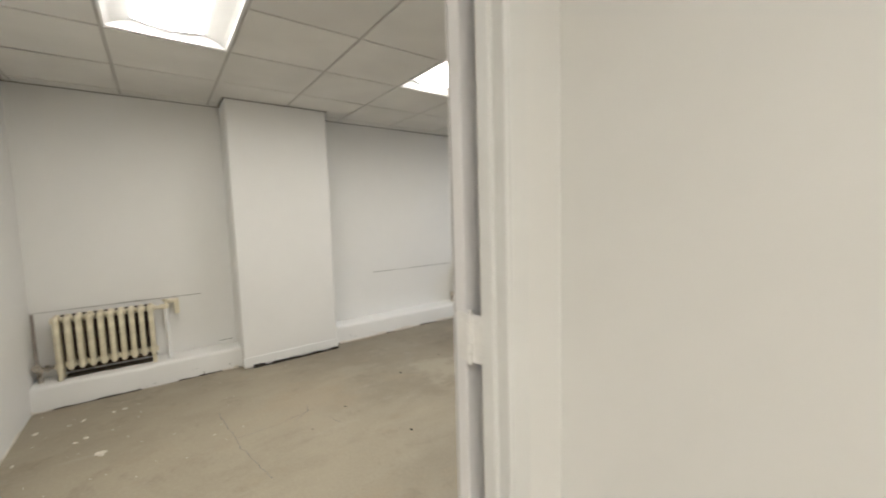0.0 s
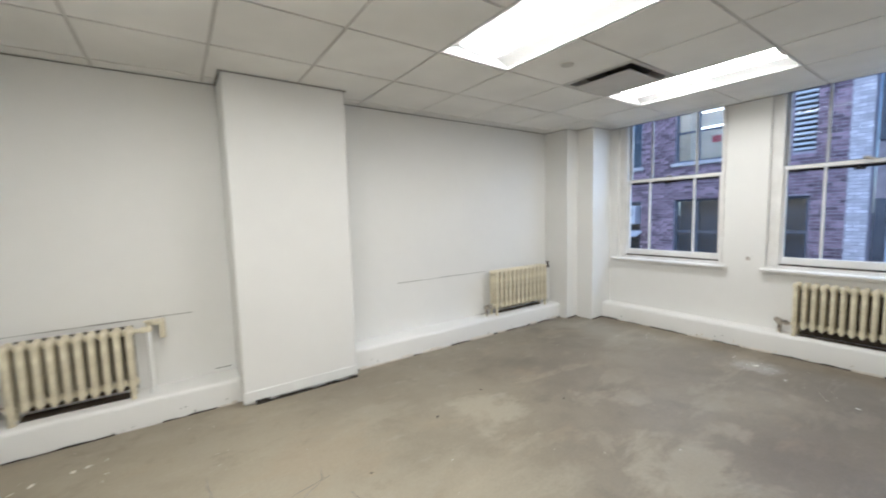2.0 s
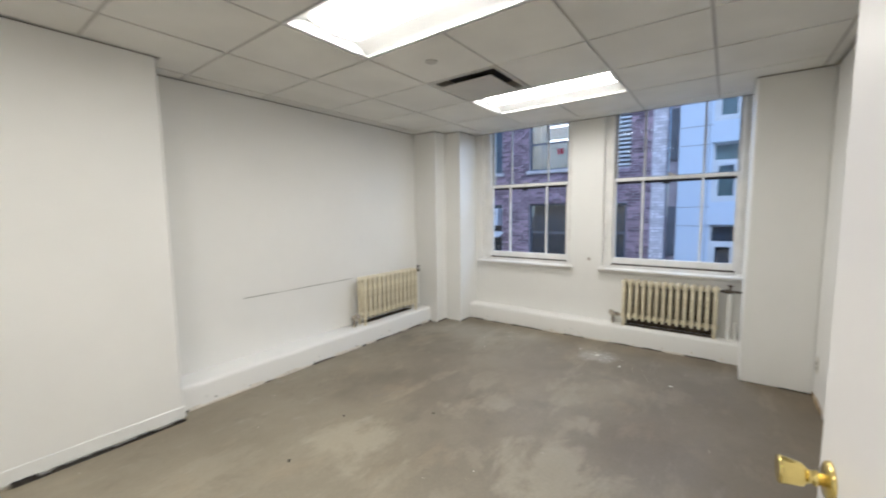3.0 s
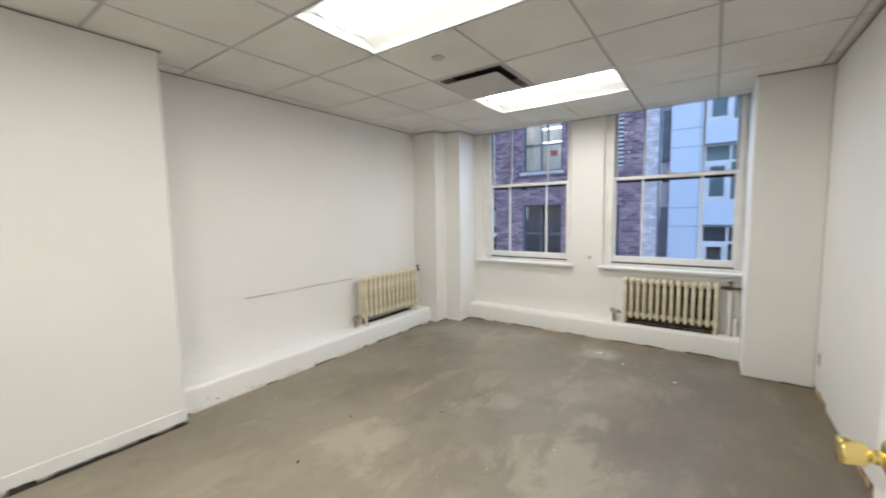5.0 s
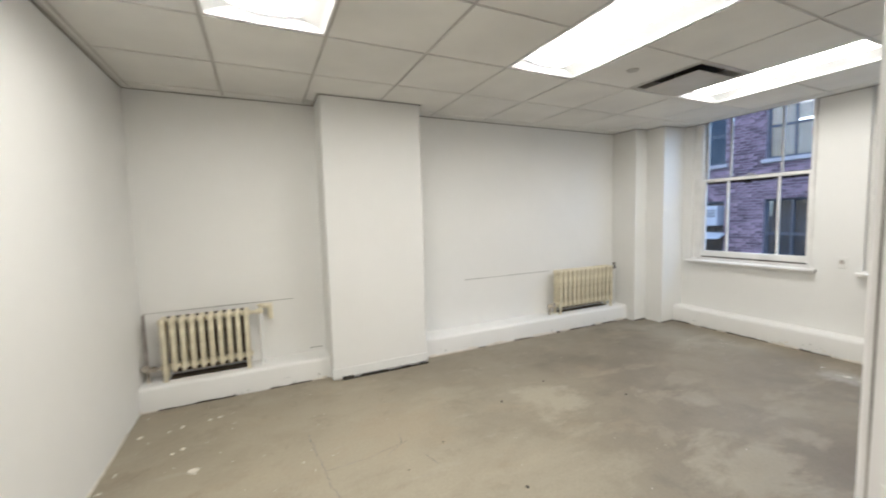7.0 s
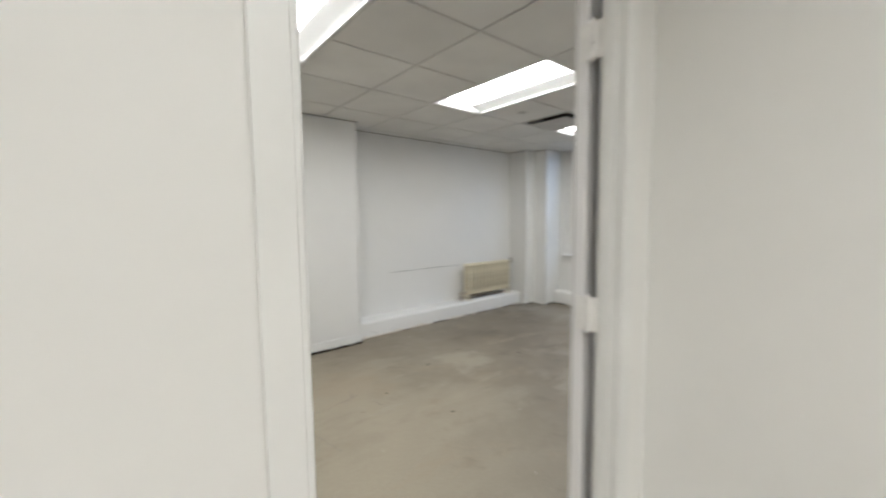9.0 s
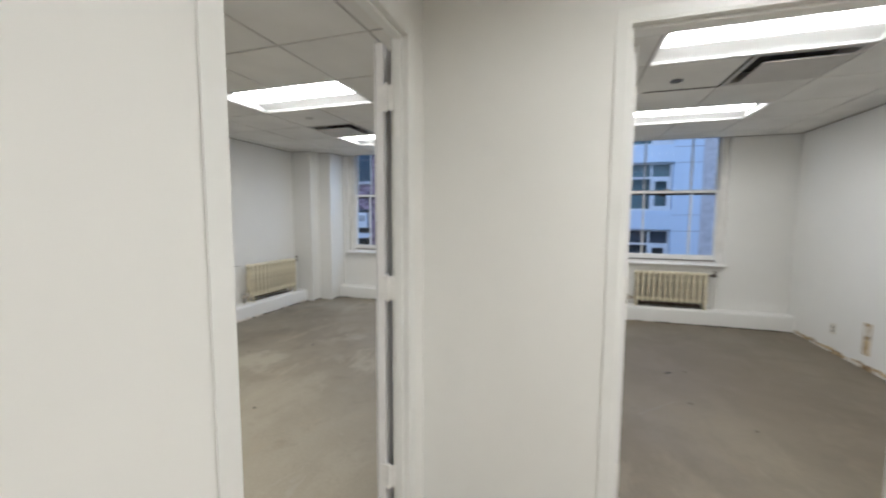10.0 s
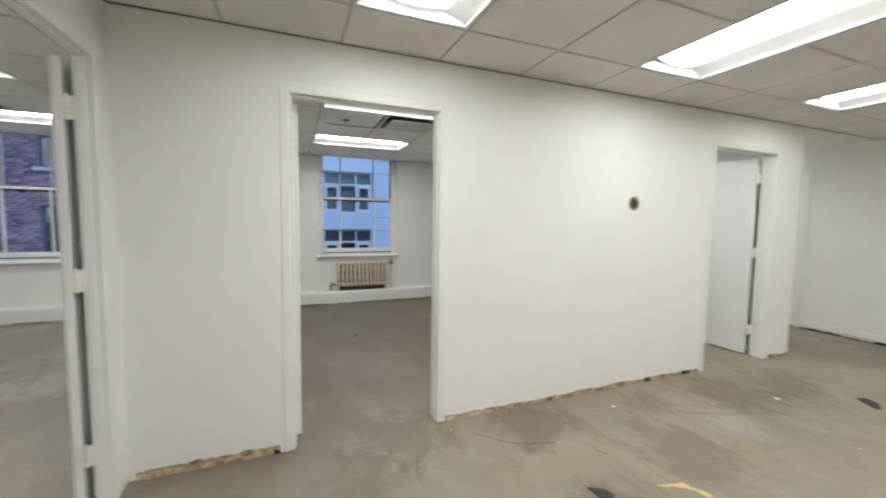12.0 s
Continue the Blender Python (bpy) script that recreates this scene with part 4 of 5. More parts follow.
ragged("torn_plaster", 'x', DY0, 0.52, 0.59, 0.03, 0.055, M_PLASTER, "crumbled pale plaster in the lobby corner", 18, side=-1)
ragged("torn_plaster", 'y', WX, DY1, 4.36, 0.006, 0.022, M_PLASTER, "pale crumbs along the foot of the wall", 19, side=1, keep=0.8)
G = "dark uneven gap between ledge and floor"
ragged("floor_gap", 'x', 4.365, WX, 0.43, 0.004, 0.013, M_GAP, G, 20, side=-1, keep=0.9)
ragged("floor_gap", 'x', 4.365, 1.335, 4.22, 0.004, 0.013, M_GAP, G, 21, side=-1, keep=0.9)
ragged("floor_gap", 'x', 4.236, 0.43, 1.335, 0.012, 0.034, M_GAP, "dark gap under the skirting of the column", 22, side=-1, keep=0.9)
ragged("floor_gap", 'y', 4.645, 1.16, 4.02, 0.004, 0.013, M_GAP, G, 23, side=-1, keep=0.9)
ragged("floor_gap", 'y', 4.645, S2, 0.62, 0.004, 0.013, M_GAP, G, 24, side=-1, keep=0.9)
ragged("floor_gap", 'y', 4.27, SY, 1.16, 0.003, 0.010, M_GAP, G, 25, side=-1, keep=0.5)
ragged("floor_gap", 'x', 4.02, 4.42, 4.64, 0.004, 0.014, M_GAP, G, 26, side=-1, keep=0.8)
ragged("floor_gap", 'x', 4.25, 4.22, 4.42, 0.004, 0.014, M_GAP, G, 27, side=-1, keep=0.8)
ragged("floor_gap", 'x', LS, -3.0, 1.17, 0.006, 0.028, M_GAP, "dark gap at the foot of the far wall", 28, side=1, keep=0.9)
C = "pale chipped plaster at the floor below the ledge"
ragged("chipped_edge", 'x', 4.365, 1.40, 4.20, 0.010, 0.030, M_PLASTER, C, 31, side=-1, keep=0.45, proud=0.007)
ragged("chipped_edge", 'x', 4.365, WX, 0.42, 0.008, 0.024, M_PLASTER, C, 32, side=-1, keep=0.4, proud=0.007)
ragged("chipped_edge", 'y', 4.645, 1.2, 4.0, 0.008, 0.022, M_PLASTER, C, 33, side=-1, keep=0.4, proud=0.007)
structure("baseboard_south", boxes([(-3.0, LS, 0.03, 1.17, LS + 0.012, 0.11)], bevel=0.003), M_TRIM, "white skirting along the far lobby wall", "skirting")



def chips(name, axis, at, u0, u1, z0, z1, count, material, label, seed):
    """Small knocked-off spots on an upright face whose outward side is the negative one."""
    r = random.Random(seed)
    bm = bmesh.new()
    for _ in range(count):
        u, z, s = r.uniform(u0, u1), z0 + (z1 - z0) * r.random() ** 2.2, r.uniform(0.002, 0.007)
        k = r.randint(5, 7)
        ring = [(u + s * r.uniform(0.7, 1.8) * math.cos(2 * math.pi * i / k), z + s * r.uniform(0.4, 0.8) * math.sin(2 * math.pi * i / k)) for i in range(k)]
        out = [bm.verts.new((a, at - 0.0055, b) if axis == 'x' else (at - 0.0055, a, b)) for a, b in ring]
        back = [bm.verts.new((a, at + 0.002, b) if axis == 'x' else (at + 0.002, a, b)) for a, b in ring]
        bm.faces.new(out)
        for i in range(k):
            bm.faces.new((out[i], out[(i + 1) % k], back[(i + 1) % k], back[i]))
    bmesh.ops.recalc_face_normals(bm, faces=bm.faces)
    return tagged(part(name, bm, material), label, "chips", kind="stuff")


N = "small knocks and chips in the white ledge"
chips("ledge_chips", 'x', 4.365, WX + 0.1, 0.40, 0.012, 0.09, 9, M_CRACK, N, 81)
chips("ledge_chips", 'x', 4.365, 1.45, 4.15, 0.012, 0.08, 12, M_CRACK, N, 82)
chips("ledge_chips", 'y', 4.645, 1.25, 3.95, 0.012, 0.08, 10, M_CRACK, N, 83)
chips("ledge_stains", 'y', 4.645, 1.25, 3.95, 0.012, 0.05, 22, M_PALETAN, "tan spots where the ledge paint is gone", 84)
chips("ledge_stains", 'x', 4.365, 1.45, 4.15, 0.012, 0.045, 16, M_PALETAN, "tan spots where the ledge paint is gone", 85)

# seams left by removed radiator covers
for k, (a, b) in enumerate(((WX + 0.01, 0.19), (1.95, 3.14))):
    ragged("wall_seam", 'x', NY, a, b, 0.6965, 0.7005, M_CRACK, "thin dark seam across the white wall above the radiator", 40 + k, side=-1, proud=0.003, base=0.6945)
ragged("wall_seam", 'x', NY, 0.31, 0.42, 0.222, 0.2255, M_CRACK, "thin dark seam in the wall beside the column", 44, side=-1, proud=0.003, base=0.218)
# grey strip paints the niche's shade, the recess itself isn't built
structure("trim_niche_shade", boxes([(WX + 0.004, NY - 0.016, LEDGE, WX + 0.02, NY, 0.69)]), M_DUST, "grey strip painting the shade of the niche beside the radiator", "trim")


# ---- crumbs and stains on the floor ----
def flakes(name, spots, material, label, seed, category="flakes"):
    """Small irregular chips lying on the floor: (x, y, size)."""
    rnd = random.Random(seed)
    bm = bmesh.new()
    for x, y, s in spots:
        n = rnd.randint(5, 8)
        stretch, turn = rnd.uniform(0.35, 0.8), rnd.uniform(0, math.pi)
        ring = []
        for k in range(n):
            a = 2 * math.pi * k / n
            r = s * rnd.uniform(0.55, 1.0)
            u, v = r * math.cos(a), r * math.sin(a) * stretch
            ring.append((x + u * math.cos(turn) - v * math.sin(turn), y + u * math.sin(turn) + v * math.cos(turn)))
        lo = [bm.verts.new((*p, 0.0)) for p in ring]
        hi = [bm.verts.new((*p, 0.0022)) for p in ring]
        bm.faces.new(hi)
        for k in range(n):
            bm.faces.new((lo[k], lo[(k + 1) % n], hi[(k + 1) % n], hi[k]))
    return tagged(part(name, bm, material), label, category, kind="stuff")


rnd = random.Random(8)
spots = [(-0.83, 3.97, 0.022), (-0.46, 3.41, 0.042), (-0.45, 3.38, 0.020), (-0.38, 4.03, 0.022), (-0.44, 4.02, 0.018), (-0.55, 3.69, 0.024), (-0.60, 3.66, 0.018),
         (-0.85, 3.57, 0.020), (-0.60, 4.0, 0.026), (-0.67, 3.97, 0.016), (-0.3, 4.05, 0.012), (-0.88, 3.42, 0.018)]
for k in range(40):
    spots.append((rnd.uniform(-0.88, 0.3), rnd.uniform(2.9, 4.3), rnd.uniform(0.003, 0.007)))
for k in range(30):
    spots.append((rnd.uniform(0.4, 4.4), rnd.uniform(1.3, 4.2), rnd.uniform(0.002, 0.005)))
spots += [(3.82, 1.60, 0.020), (4.19, 2.26, 0.03), (4.01, 2.02, 0.016), (4.1, 2.12, 0.012), (4.28, 2.45, 0.014)]
for k in range(40):
    cx, cy = rnd.choice(((4.19, 2.26), (4.19, 2.26), (4.02, 2.02), (3.95, 1.85), (4.3, 3.2)))
    spots.append((rnd.gauss(cx, 0.07), rnd.gauss(cy, 0.10), rnd.uniform(0.002, 0.007)))
flakes("paint_flakes", spots, M_PLASTER, "small white paint flakes scattered on the concrete", 50)
spots = [(-0.018, -3.48, 0.032), (0.34, -2.13, 0.022), (0.10, -2.9, 0.015)]
for k in range(30):
    spots.append((rnd.uniform(-2.2, 0.5), rnd.uniform(-4.5, 0.6), rnd.uniform(0.003, 0.009)))
flakes("paint_flakes", spots, M_PLASTER, "small white paint flakes scattered on the lobby floor", 51)
flakes("dark_crumbs", [(2.79, -0.58, 0.05), (2.86, -0.72, 0.014), (2.2, -0.6, 0.02), (1.9, -0.9, 0.016), (1.51, 3.26, 0.018), (2.01, 3.39, 0.014), (1.11, 2.44, 0.014),
                       (0.9, 3.0, 0.012), (0.62, 2.85, 0.010), (2.4, 2.9, 0.012)], M_GAP, "dark crumbs and scuffs on the concrete", 52, "crumbs")
flakes("scuff_patch", [(-0.33, -4.09, 0.13), (-0.52, -4.20, 0.11)], M_WET, "black stain spilled on the lobby floor", 53, "stain")
flakes("scuff_patch", [(-0.364, -1.352, 0.09), (-0.45, -1.30, 0.05)], M_WET, "black residue patch on the lobby floor", 55, "stain")


def ribbon(name, pts, width, material, label, category, seed, z=0.0015):
    rnd = random.Random(seed)
    bm = bmesh.new()
    fine = []
    for (x0, y0), (x1, y1) in zip(pts, pts[1:]):
        n = max(2, int(math.hypot(x1 - x0, y1 - y0) / 0.03))
        for k in range(n):
            a = k / n
            fine.append((x0 + (x1 - x0) * a + rnd.uniform(-1, 1) * 0.006, y0 + (y1 - y0) * a + rnd.uniform(-1, 1) * 0.006))
    fine.append(pts[-1])
    prev = None
    for k, (x, y) in enumerate(fine):
        x2, y2 = fine[min(k + 1, len(fine) - 1)]
        x1, y1 = fine[max(k - 1, 0)]
        d = Vector((x2 - x1, y2 - y1)).normalized()
        w = width * rnd.uniform(0.3, 1.0) * (0.25 if k in (0, len(fine) - 1) else 1)
        row = (bm.verts.new((x - d.y * w, y + d.x * w, z)), bm.verts.new((x + d.y * w, y - d.x * w, z)))
        if prev:
            bm.faces.new((prev[0], prev[1], row[1], row[0]))
        prev = row
    return tagged(part(name, bm, material), label, category, kind="stuff")


K = "fine dark crack in the concrete screed"
for k, pts in enumerate((((0.12, -2.50), (-0.04, -2.80), (-0.10, -3.05), (-0.22, -3.25)), ((0.40, -0.95), (0.18, -1.15), (0.10, -1.42)), ((0.15, -3.5), (-0.05, -3.75)))):
    ribbon("floor_crack", pts, 0.0045, M_DARKSCUFF, "dark worn crack wandering over the lobby floor", "crack", 90 + k)
for k, pts in enumerate((((0.70, 3.22), (0.66, 3.10), (0.55, 3.02)), ((0.72, 3.12), (0.40, 3.05), (0.20, 3.06)), ((0.16, 3.5), (0.22, 2.9), (0.3, 2.5)), ((0.75, 2.95), (0.80, 2.80)),
                         ((-0.12, -2.95), (-0.25, -2.7), (-0.35, -2.35), (-0.42, -2.1)), ((0.05, -3.2), (-0.1, -3.05)), ((1.9, -0.2), (2.2, -0.5)), ((2.3, 3.45), (2.55, 3.30)))):
    ribbon("floor_crack", pts, 0.0035, M_CRACK, K, "crack", 60 + k)
ribbon("tape_scrap", ((-0.42, -1.66), (-0.47, -1.80), (-0.58, -1.86)), 0.026, M_YELLOW, "torn scrap of yellowed tape on the floor", "tape", 70, 0.003)

# pipes beside the window radiator
e = empty("steam_pipe", "dark branch pipe and short white stub by the pier", "pipe", pose(4.745, 1.20, TOPL + 0.01))
bm = bmesh.new()
tube(bm, (0, 0.035, 0.455), (0, -0.04, 0.455), 0.011)
part("branch", bm, M_DARKMETAL, e)
bm = bmesh.new()
tube(bm, (0, -0.005, 0.0), (0, -0.005, 0.14), 0.012)
tube(bm, (0, -0.005, 0.14), (0, -0.005, 0.165), 0.015)
part("stub", bm, M_TRIM, e)
# cover bracket beside the first radiator
e = empty("wall_bracket", "cream painted metal bracket by the riser", "bracket", pose(-0.075, 4.50, 0.60))
part("arm", boxes([(0.0, 0, 0.06, 0.09, 0.10, 0.085), (0.055, 0, -0.04, 0.09, 0.10, 0.06)], bevel=0.003), M_RAD, e)

# dark wall patches paint soot and deep shade into the radiator gaps
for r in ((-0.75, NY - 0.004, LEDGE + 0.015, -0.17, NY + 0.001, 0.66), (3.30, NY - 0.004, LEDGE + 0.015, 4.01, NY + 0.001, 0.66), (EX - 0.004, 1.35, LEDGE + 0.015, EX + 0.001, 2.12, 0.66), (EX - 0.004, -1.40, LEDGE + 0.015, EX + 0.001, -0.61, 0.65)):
    tagged(part("rad_shade_patch", boxes([r]), M_SOOTSHADE), "dark wall patch for soot and deep shade behind the radiator", "soot", kind="stuff")
# dark strips paint dust and the shade below the radiators
for nm, r in (("ledge_shade", (-0.74, 4.47, -0.18, 4.59)), ("ledge_shade", (3.22, 4.50, 4.0, 4.585))):
    ob = part(nm, boxes([(r[0], r[1], LEDGE - 0.001, r[2], r[3], LEDGE + 0.003)]), M_SOOTSHADE)
    tagged(ob, "dark strip for dust and shade on the ledge below the radiator", "grime", kind="stuff")
for a, b in ((1.34, 2.14), (-1.42, -0.60)):
    ob = part("ledge_shade", boxes([(4.715, a, LEDGE + 0.009, 4.79, b, LEDGE + 0.013)]), M_SOOTSHADE)
    tagged(ob, "dark strip for dust and shade on the ledge below the radiator", "grime", kind="stuff")


# ---- across the yard ----
BX, PX = 12.0, 12.35
tagged(part("ground", boxes([(OUT, -900, -12.3, 900, 900, -12.0)]), M_ASPHALT), "dark asphalt ground far below the windows", "ground", kind="structure")


def far_window(parent, x, y0, y1, z0, z1, frame_mat, mull=(), rails=(), back=None, depth=0.35):
    """A window set into a far facade whose face is at x; room side is +x."""
    w = part("window", boxes([(x + 0.10, y0, z0, x + 0.16, y0 + 0.06, z1), (x + 0.10, y1 - 0.06, z0, x + 0.16, y1, z1),
                              (x + 0.10, y0 + 0.06, z0, x + 0.16, y1 - 0.06, z0 + 0.06), (x + 0.10, y0 + 0.06, z1 - 0.06, x + 0.16, y1 - 0.06, z1)], bevel=0.006), frame_mat, parent)
    for m in mull:
        part("mullion", boxes([(x + 0.10, m - 0.025, z0 + 0.06, x + 0.15, m + 0.025, z1 - 0.06)]), frame_mat, w)
    for r in rails:
        part("rail", boxes([(x + 0.095, y0 + 0.06, r - 0.03, x + 0.155, y1 - 0.06, r + 0.03)]), frame_mat, w)
    g = part("pane", boxes([(x + 0.125, y0 + 0.055, z0 + 0.055, x + 0.131, y1 - 0.055, z1 - 0.055)]), M_FARGLASS, w)
    g.visible_shadow = False
    part("back", boxes([(x + depth, y0 - 0.02, z0 - 0.02, x + depth + 0.02, y1 + 0.02, z1 + 0.02)]), back or M_UNLITROOM, w)
    return w


def facade(x, y0, y1, z0, z1, holes, depth=0.3):
    """Wall boxes of a facade at x with rectangular holes (y0, y1, z0, z1) that don't overlap in both ways."""
    ys = sorted({y0, y1, *[h[0] for h in holes], *[h[1] for h in holes]})
    zs = sorted({z0, z1, *[h[2] for h in holes], *[h[3] for h in holes]})
    rows = []
    for a, b in zip(ys, ys[1:]):
        run = None
        for c, d in zip(zs, zs[1:]):
            inside = any(h[0] <= a and b <= h[1] and h[2] <= c and d <= h[3] for h in holes)
            if inside:
                if run is not None:
                    rows.append((x, a, run, x + depth, b, c))
                run = None
            elif run is None:
                run = c
        if run is not None:
            rows.append((x, a, run, x + depth, b, z1))
    return boxes(rows)


# brick building
brick_house = empty("brick_building", "purple-brown brick building with dark framed sash windows", "building", pose(0, 0, 0))
BY0, BY1 = 2.98, 15.0
cols = [(5.20, 6.46), (7.42, 8.68), (9.65, 10.91)]
levels = [(-0.75, 1.65), (2.68, 4.75), (-4.1, -1.75), (5.9, 8.1)]
bholes = [(a, b, c, d) for a, b in cols for c, d in levels]
bholes += [(3.56, 4.06, -0.6, 1.62), (3.50, 3.90, 2.62, 4.6)]
bholes_rect = bholes
part("wall", facade(BX + 0.012, BY0, BY1, -12, 12, bholes_rect), M_MORTAR, brick_house)
for a, b in cols:
    for c, d in levels:
        up = (a, c) == (5.20, 2.68)
        w = far_window(brick_house, BX, a, b, c, d, M_WINDARK, mull=((a + b) / 2 + 0.05,), rails=(c + (d - c) * (0.62 if c < 0 else 0.40),), back=M_BLIND if up else M_UNLITROOM, depth=1.0 if up else 0.5)
        part("sill", boxes([(BX - 0.06, a - 0.08, c - 0.10, BX + 0.11, b + 0.08, c)], bevel=0.01), M_STONE, w)
far_window(brick_house, BX, 3.56, 4.06, -0.6, 1.62, M_WINDARK, rails=(0.77,))
# glowing strips paint lamps reflected in the glass; a hidden panel lights the room
for k, z in enumerate((3.62, 4.05)):
    e = empty("reflected_strip", "glowing strip painting a lamp reflected in the window glass", "lamp", pose(BX + 0.44, 5.62, z), group="far strip lamps")
    part("tube", boxes([(-0.03, -0.34, -0.02, 0.03, 0.34, 0.02)], bevel=0.006), M_REFLECTGLOW, e)
e = empty("ceiling_panel_lamp", "lit ceiling lamp in the room across the yard", "lamp", pose(BX + 0.65, 5.83, 4.77))
part("panel", boxes([(-0.2, -0.5, 0, 0.2, 0.5, 0.03)]), M_FARPANEL, e)
part("far_room", boxes([(BX + 0.32, 5.14, 2.64, BX + 1.0, 5.18, 4.85), (BX + 0.32, 6.48, 2.64, BX + 1.0, 6.52, 4.85), (BX + 0.32, 5.18, 4.81, BX + 1.0, 6.48, 4.85), (BX + 0.32, 5.18, 2.62, BX + 1.0, 6.48, 2.66)]), M_BLIND, brick_house, "pale walls of the lit room")
# things in the windows
e = empty("red_sign", "small red card hanging behind the lit window", "sign", pose(BX + 0.45, 5.60, 3.28))
part("card", boxes([(-0.004, -0.11, -0.09, 0.004, 0.11, 0.09)], bevel=0.002), M_RED, e)
e = empty("air_conditioner", "pale window air conditioner with a short awning", "air conditioner", pose(BX, 7.86, 0.9))
part("case", boxes([(-0.25, -0.40, 0.05, 0.12, 0.42, 0.62)], bevel=0.02), M_WINWHITE, e)
part("grille", boxes([(-0.256, -0.34 , 0.30 + 0.045 * k, -0.25, -0.02, 0.32 + 0.045 * k) for k in range(5)]), M_SLOT, e)
bm = bmesh.new()
v = [bm.verts.new(p) for p in ((0.05, -0.5, -0.16), (0.05, 0.5, -0.16), (-0.35, 0.5, -0.30), (-0.35, -0.5, -0.30), (0.05, -0.5, -0.19), (0.05, 0.5, -0.19), (-0.35, 0.5, -0.33), (-0.35, -0.5, -0.33))]
for f in ((0, 1, 2, 3), (7, 6, 5, 4), (0, 4, 5, 1), (1, 5, 6, 2), (2, 6, 7, 3), (3, 7, 4, 0)):
    bm.faces.new([v[i] for i in f])
part("awning", bm, M_WINWHITE, e)
# louvre
lv = part("louvre", boxes([(BX + 0.20, 3.50, 2.62, BX + 0.22, 3.90, 4.6)]), M_SLOT, brick_house, "white slatted louvre panel")
for k in range(17):
    z = 2.66 + 0.115 * k
    part("slat", boxes([(BX + 0.02, 3.51, z, BX + 0.14, 3.89, z + 0.05)]), M_WINWHITE, lv)
# pale corner pier and the recess beside it
part("corner_pier", boxes([(BX + 0.01, 2.64, -12, BX + 0.5, BY0, 12)]), M_MORTAR, brick_house)
part("recess", boxes([(BX + 0.62, 2.38, -12, BX + 0.7, 2.64, 12)]), M_MORTAR, brick_house)
for z0 in (-2.6, 0.15, 2.75, 5.4):
    part("slit_window", boxes([(BX + 0.55, 2.44, z0, BX + 0.62, 2.62, z0 + 1.35)]), M_WINDARK, brick_house)

# pale panelled building
pale = empty("panel_building", "pale blue-white panelled building with grouped windows", "building", pose(0, 0, 0))
pcols = [(-0.04, 1.67), (-2.69, -0.955)]
plev = [(1.60, 3.08), (-0.42, 1.02), (3.60, 5.08), (-2.45, -0.95), (5.6, 7.1)]
part("wall", facade(PX, -3.46, 2.40, -12, 12, [(a, b, c, d) for a, b in pcols for c, d in plev]), M_BLUEPANEL, pale)
for a, b in pcols:
    for c, d in plev:
        t = (b - a) / 3
        w = far_window(pale, PX, a, b, c, d, M_WINWHITE, mull=(a + t, a + 2 * t), rails=(d - 0.46,), back=M_GREENBLIND if c in (1.60, 3.60) else M_UNLITROOM, depth=0.3)
        # opening sashes with broad white frames in the outer bays
        for u0, u1 in ((a + 0.06, a + t - 0.025), (a + 2 * t + 0.025, b - 0.06)):
            z0, z1, f = c + 0.06, d - 0.49, 0.085
            part("casement", boxes([(PX + 0.08, u0, z0, PX + 0.12, u0 + f, z1), (PX + 0.08, u1 - f, z0, PX + 0.12, u1, z1),
                                    (PX + 0.08, u0 + f, z0, PX + 0.12, u1 - f, z0 + f), (PX + 0.08, u0 + f, z1 - f, PX + 0.12, u1 - f, z1)], bevel=0.006), M_WINWHITE, w)
for k, z in enumerate((0.98, 1.47, 3.05, 3.52, -0.98, 5.1)):
    for a, b in ((1.67, 2.40), (-3.46, -2.69)):
        part("joint", boxes([(PX - 0.004, a, z - 0.008, PX + 0.002, b, z + 0.008)]), M_JOINT, pale)
part("joint", boxes([(PX - 0.004, 1.74, -12, PX + 0.002, 1.755, 12)]), M_JOINT, pale)
part("return_wall", boxes([(PX - 0.02, 2.385, -12, PX + 0.32, 2.40, 12)]), M_BLUEPANEL, pale)
# grey block beyond it
grey = empty("grey_building", "grey stone building beside the panelled one", "building", pose(0, 0, 0))
part("wall", facade(PX + 0.35, -11, -3.46, -12, 12, [(-4.75, -3.95, 2.9, 4.6), (-4.75, -3.95, 0.2, 1.9), (-6.9, -6.0, 0.2, 1.9)]), M_STONE, grey)
for r in ((-4.75, -3.95, 2.9, 4.6), (-4.75, -3.95, 0.2, 1.9), (-6.9, -6.0, 0.2, 1.9)):
    far_window(grey, PX + 0.35, *r, M_WINDARK, rails=((r[2] + r[3]) / 2,))


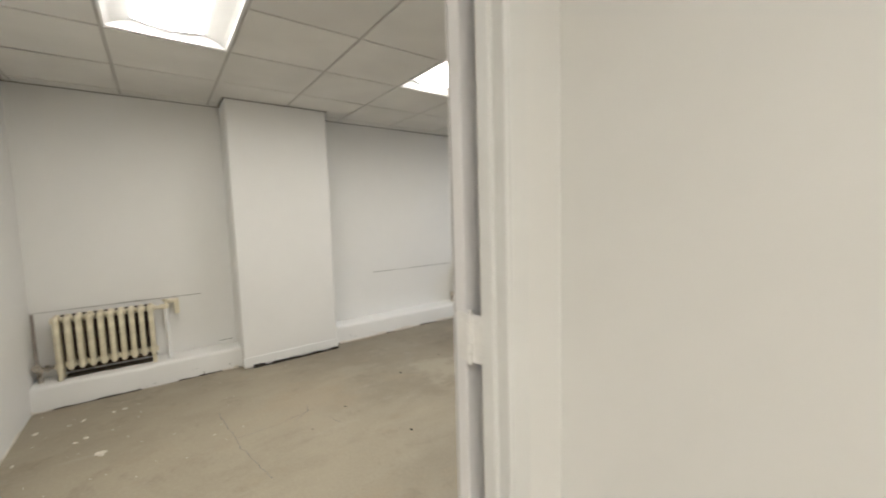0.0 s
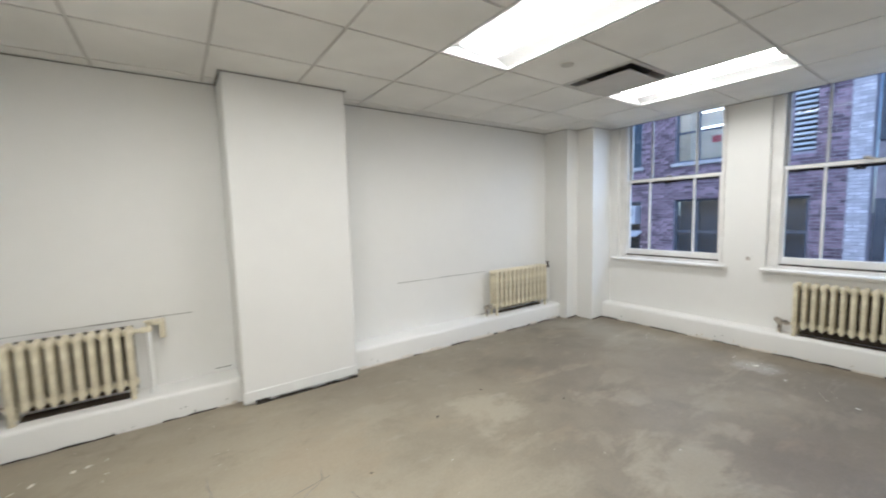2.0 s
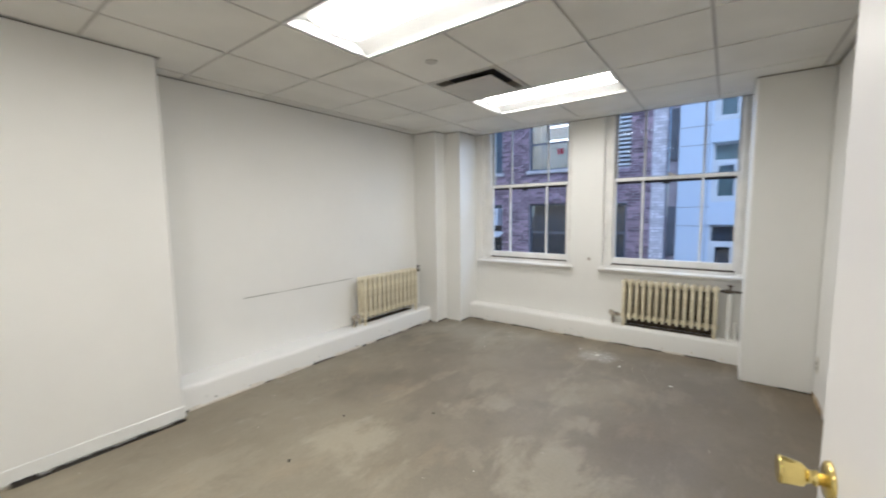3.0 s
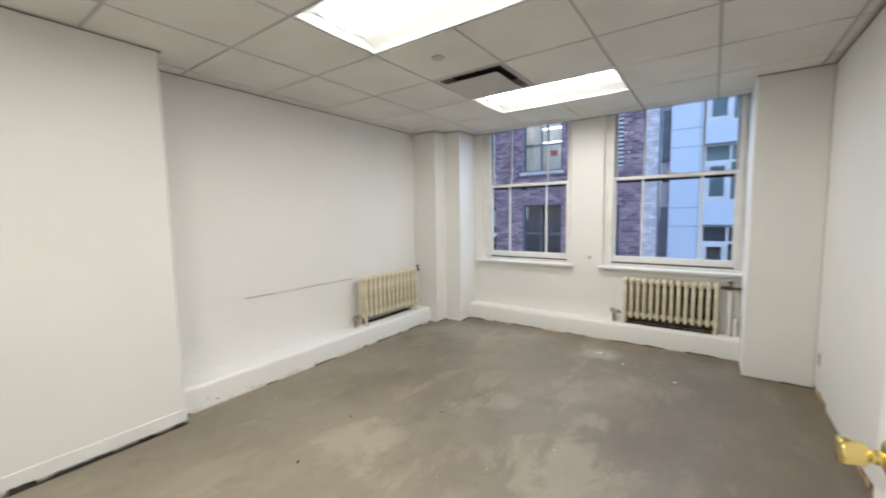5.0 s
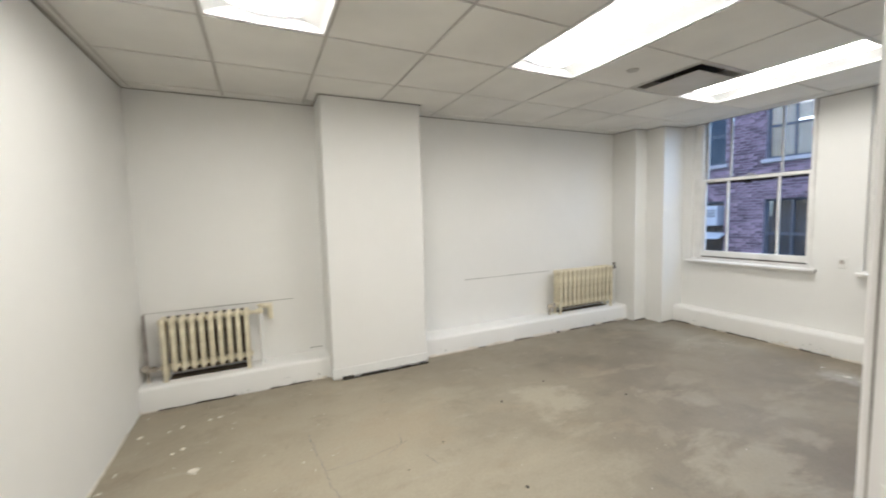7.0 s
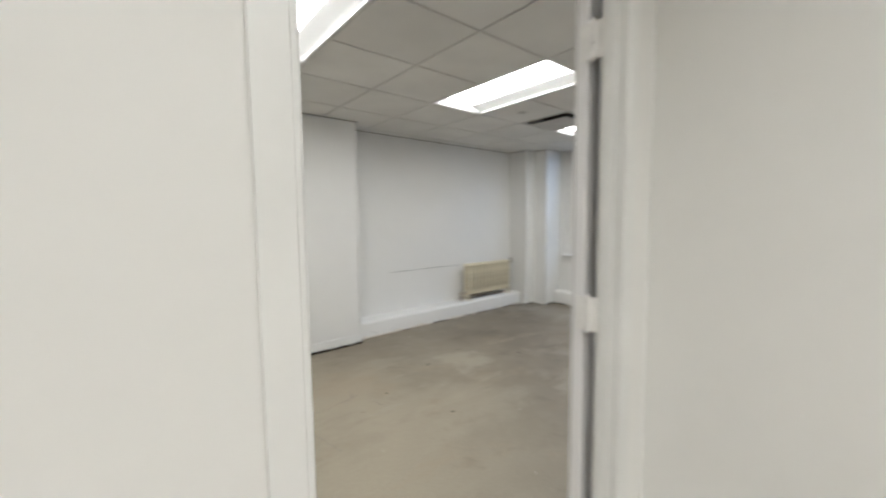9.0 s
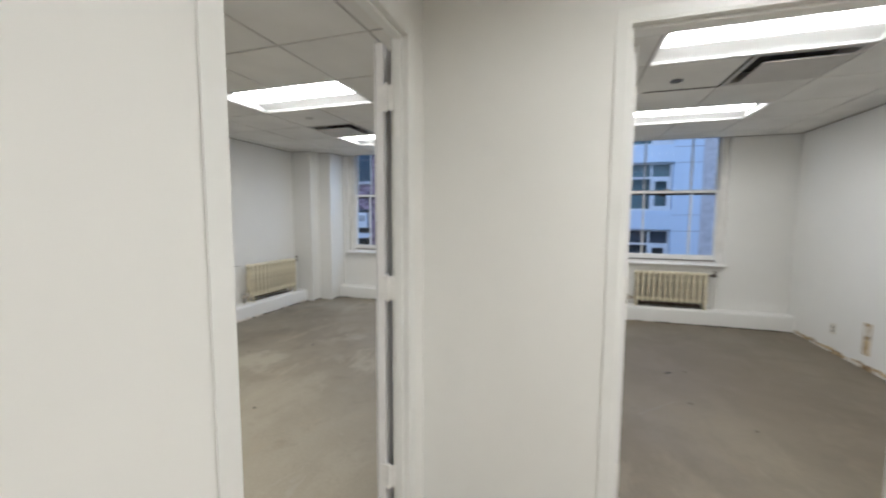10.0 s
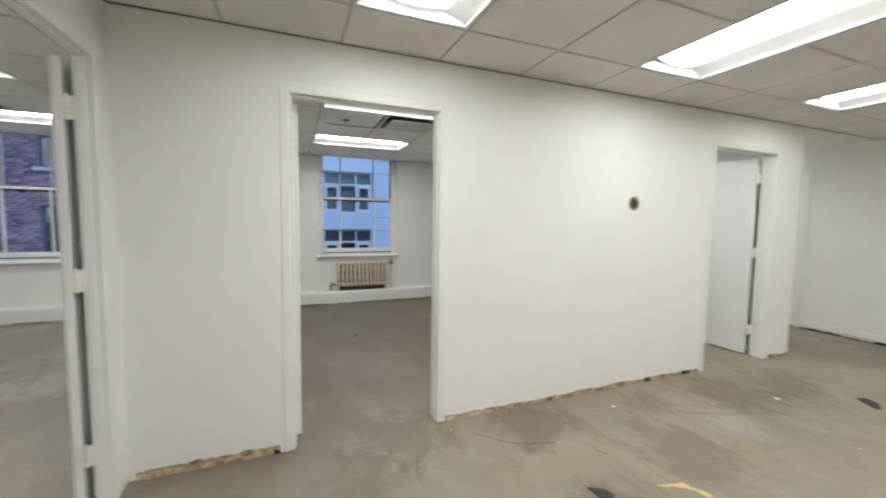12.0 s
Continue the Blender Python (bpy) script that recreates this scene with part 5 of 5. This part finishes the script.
# bricks: one shared piece near the view, the rest joined
def brick_rows(y0, y1, z0, z1, holes):
    H, L = 0.0762, 0.215
    z, k = z0, 0
    while z + H <= z1 + 1e-6:
        y = y0 - (L / 2 if k % 2 else 0)
        while y < y1:
            a, b = max(y, y0), min(y + L, y1)
            blocked = False
            for h in holes:
                if z + H > h[2] + 0.005 and z < h[3] - 0.005:
                    if a < h[1] and b > h[0]:
                        if a < h[0]:
                            b = h[0]
                        elif b > h[1]:
                            a = h[1]
                        else:
                            blocked = True
            if not blocked and b - a > 0.04:
                yield a + 0.006, b - 0.006, z + 0.006, z + H - 0.006
            y += L
        z += H
        k += 1


def brick_quads(rows, x, back):
    verts, faces = [], []
    r = random.Random(5)
    for a, b, c, d in rows:
        o = len(verts)
        xx = x + r.uniform(-0.004, 0.004)
        verts += [(xx, a, c), (xx, b, c), (xx, b, d), (xx, a, d), (back, a, c), (back, b, c), (back, b, d), (back, a, d)]
        faces += [(o, o + 3, o + 2, o + 1), (o, o + 1, o + 5, o + 4), (o + 3, o + 7, o + 6, o + 2), (o, o + 4, o + 7, o + 3), (o + 1, o + 2, o + 6, o + 5)]
    me = bpy.data.meshes.new("bricks")
    me.from_pydata(verts, [], faces)
    return me


wall_holes = [(a, b, c - 0.10 if (a, b) in cols else c, d) for a, b, c, d in bholes]
near, rest = [], []
for q in brick_rows(BY0, 11.2, -1.4, 5.2, wall_holes):
    full = abs((q[1] - q[0]) - 0.203) < 1e-4
    (near if full and 6.46 < (q[0] + q[1]) / 2 < 7.42 and 0.2 < q[2] < 5.0 and len(near) < 290 else rest).append(q)
me = brick_quads(rest, BX, BX + 0.014)
me.materials.append(M_BRICK)
ob = new("bricks", me)
ob.parent = brick_house
tagged(ob, kind="stuff")
me = brick_quads(list(brick_rows(2.64, BY0, -1.4, 5.2, ())), BX - 0.002, BX + 0.012)
me.materials.append(M_PALEBRICK)
ob = new("bricks", me)
ob.parent = brick_house
tagged(ob, "pale painted bricks of the corner", kind="stuff")
piece = mesh_of("brick", boxes([(-0.003, -0.1015, -0.0321, 0.012, 0.1015, 0.0321)], bevel=0.0), M_BRICKP)
for a, b, c, d in near:
    ob = new("brick", piece)
    ob.parent = brick_house
    ob.location = (BX, (a + b) / 2, (c + d) / 2)
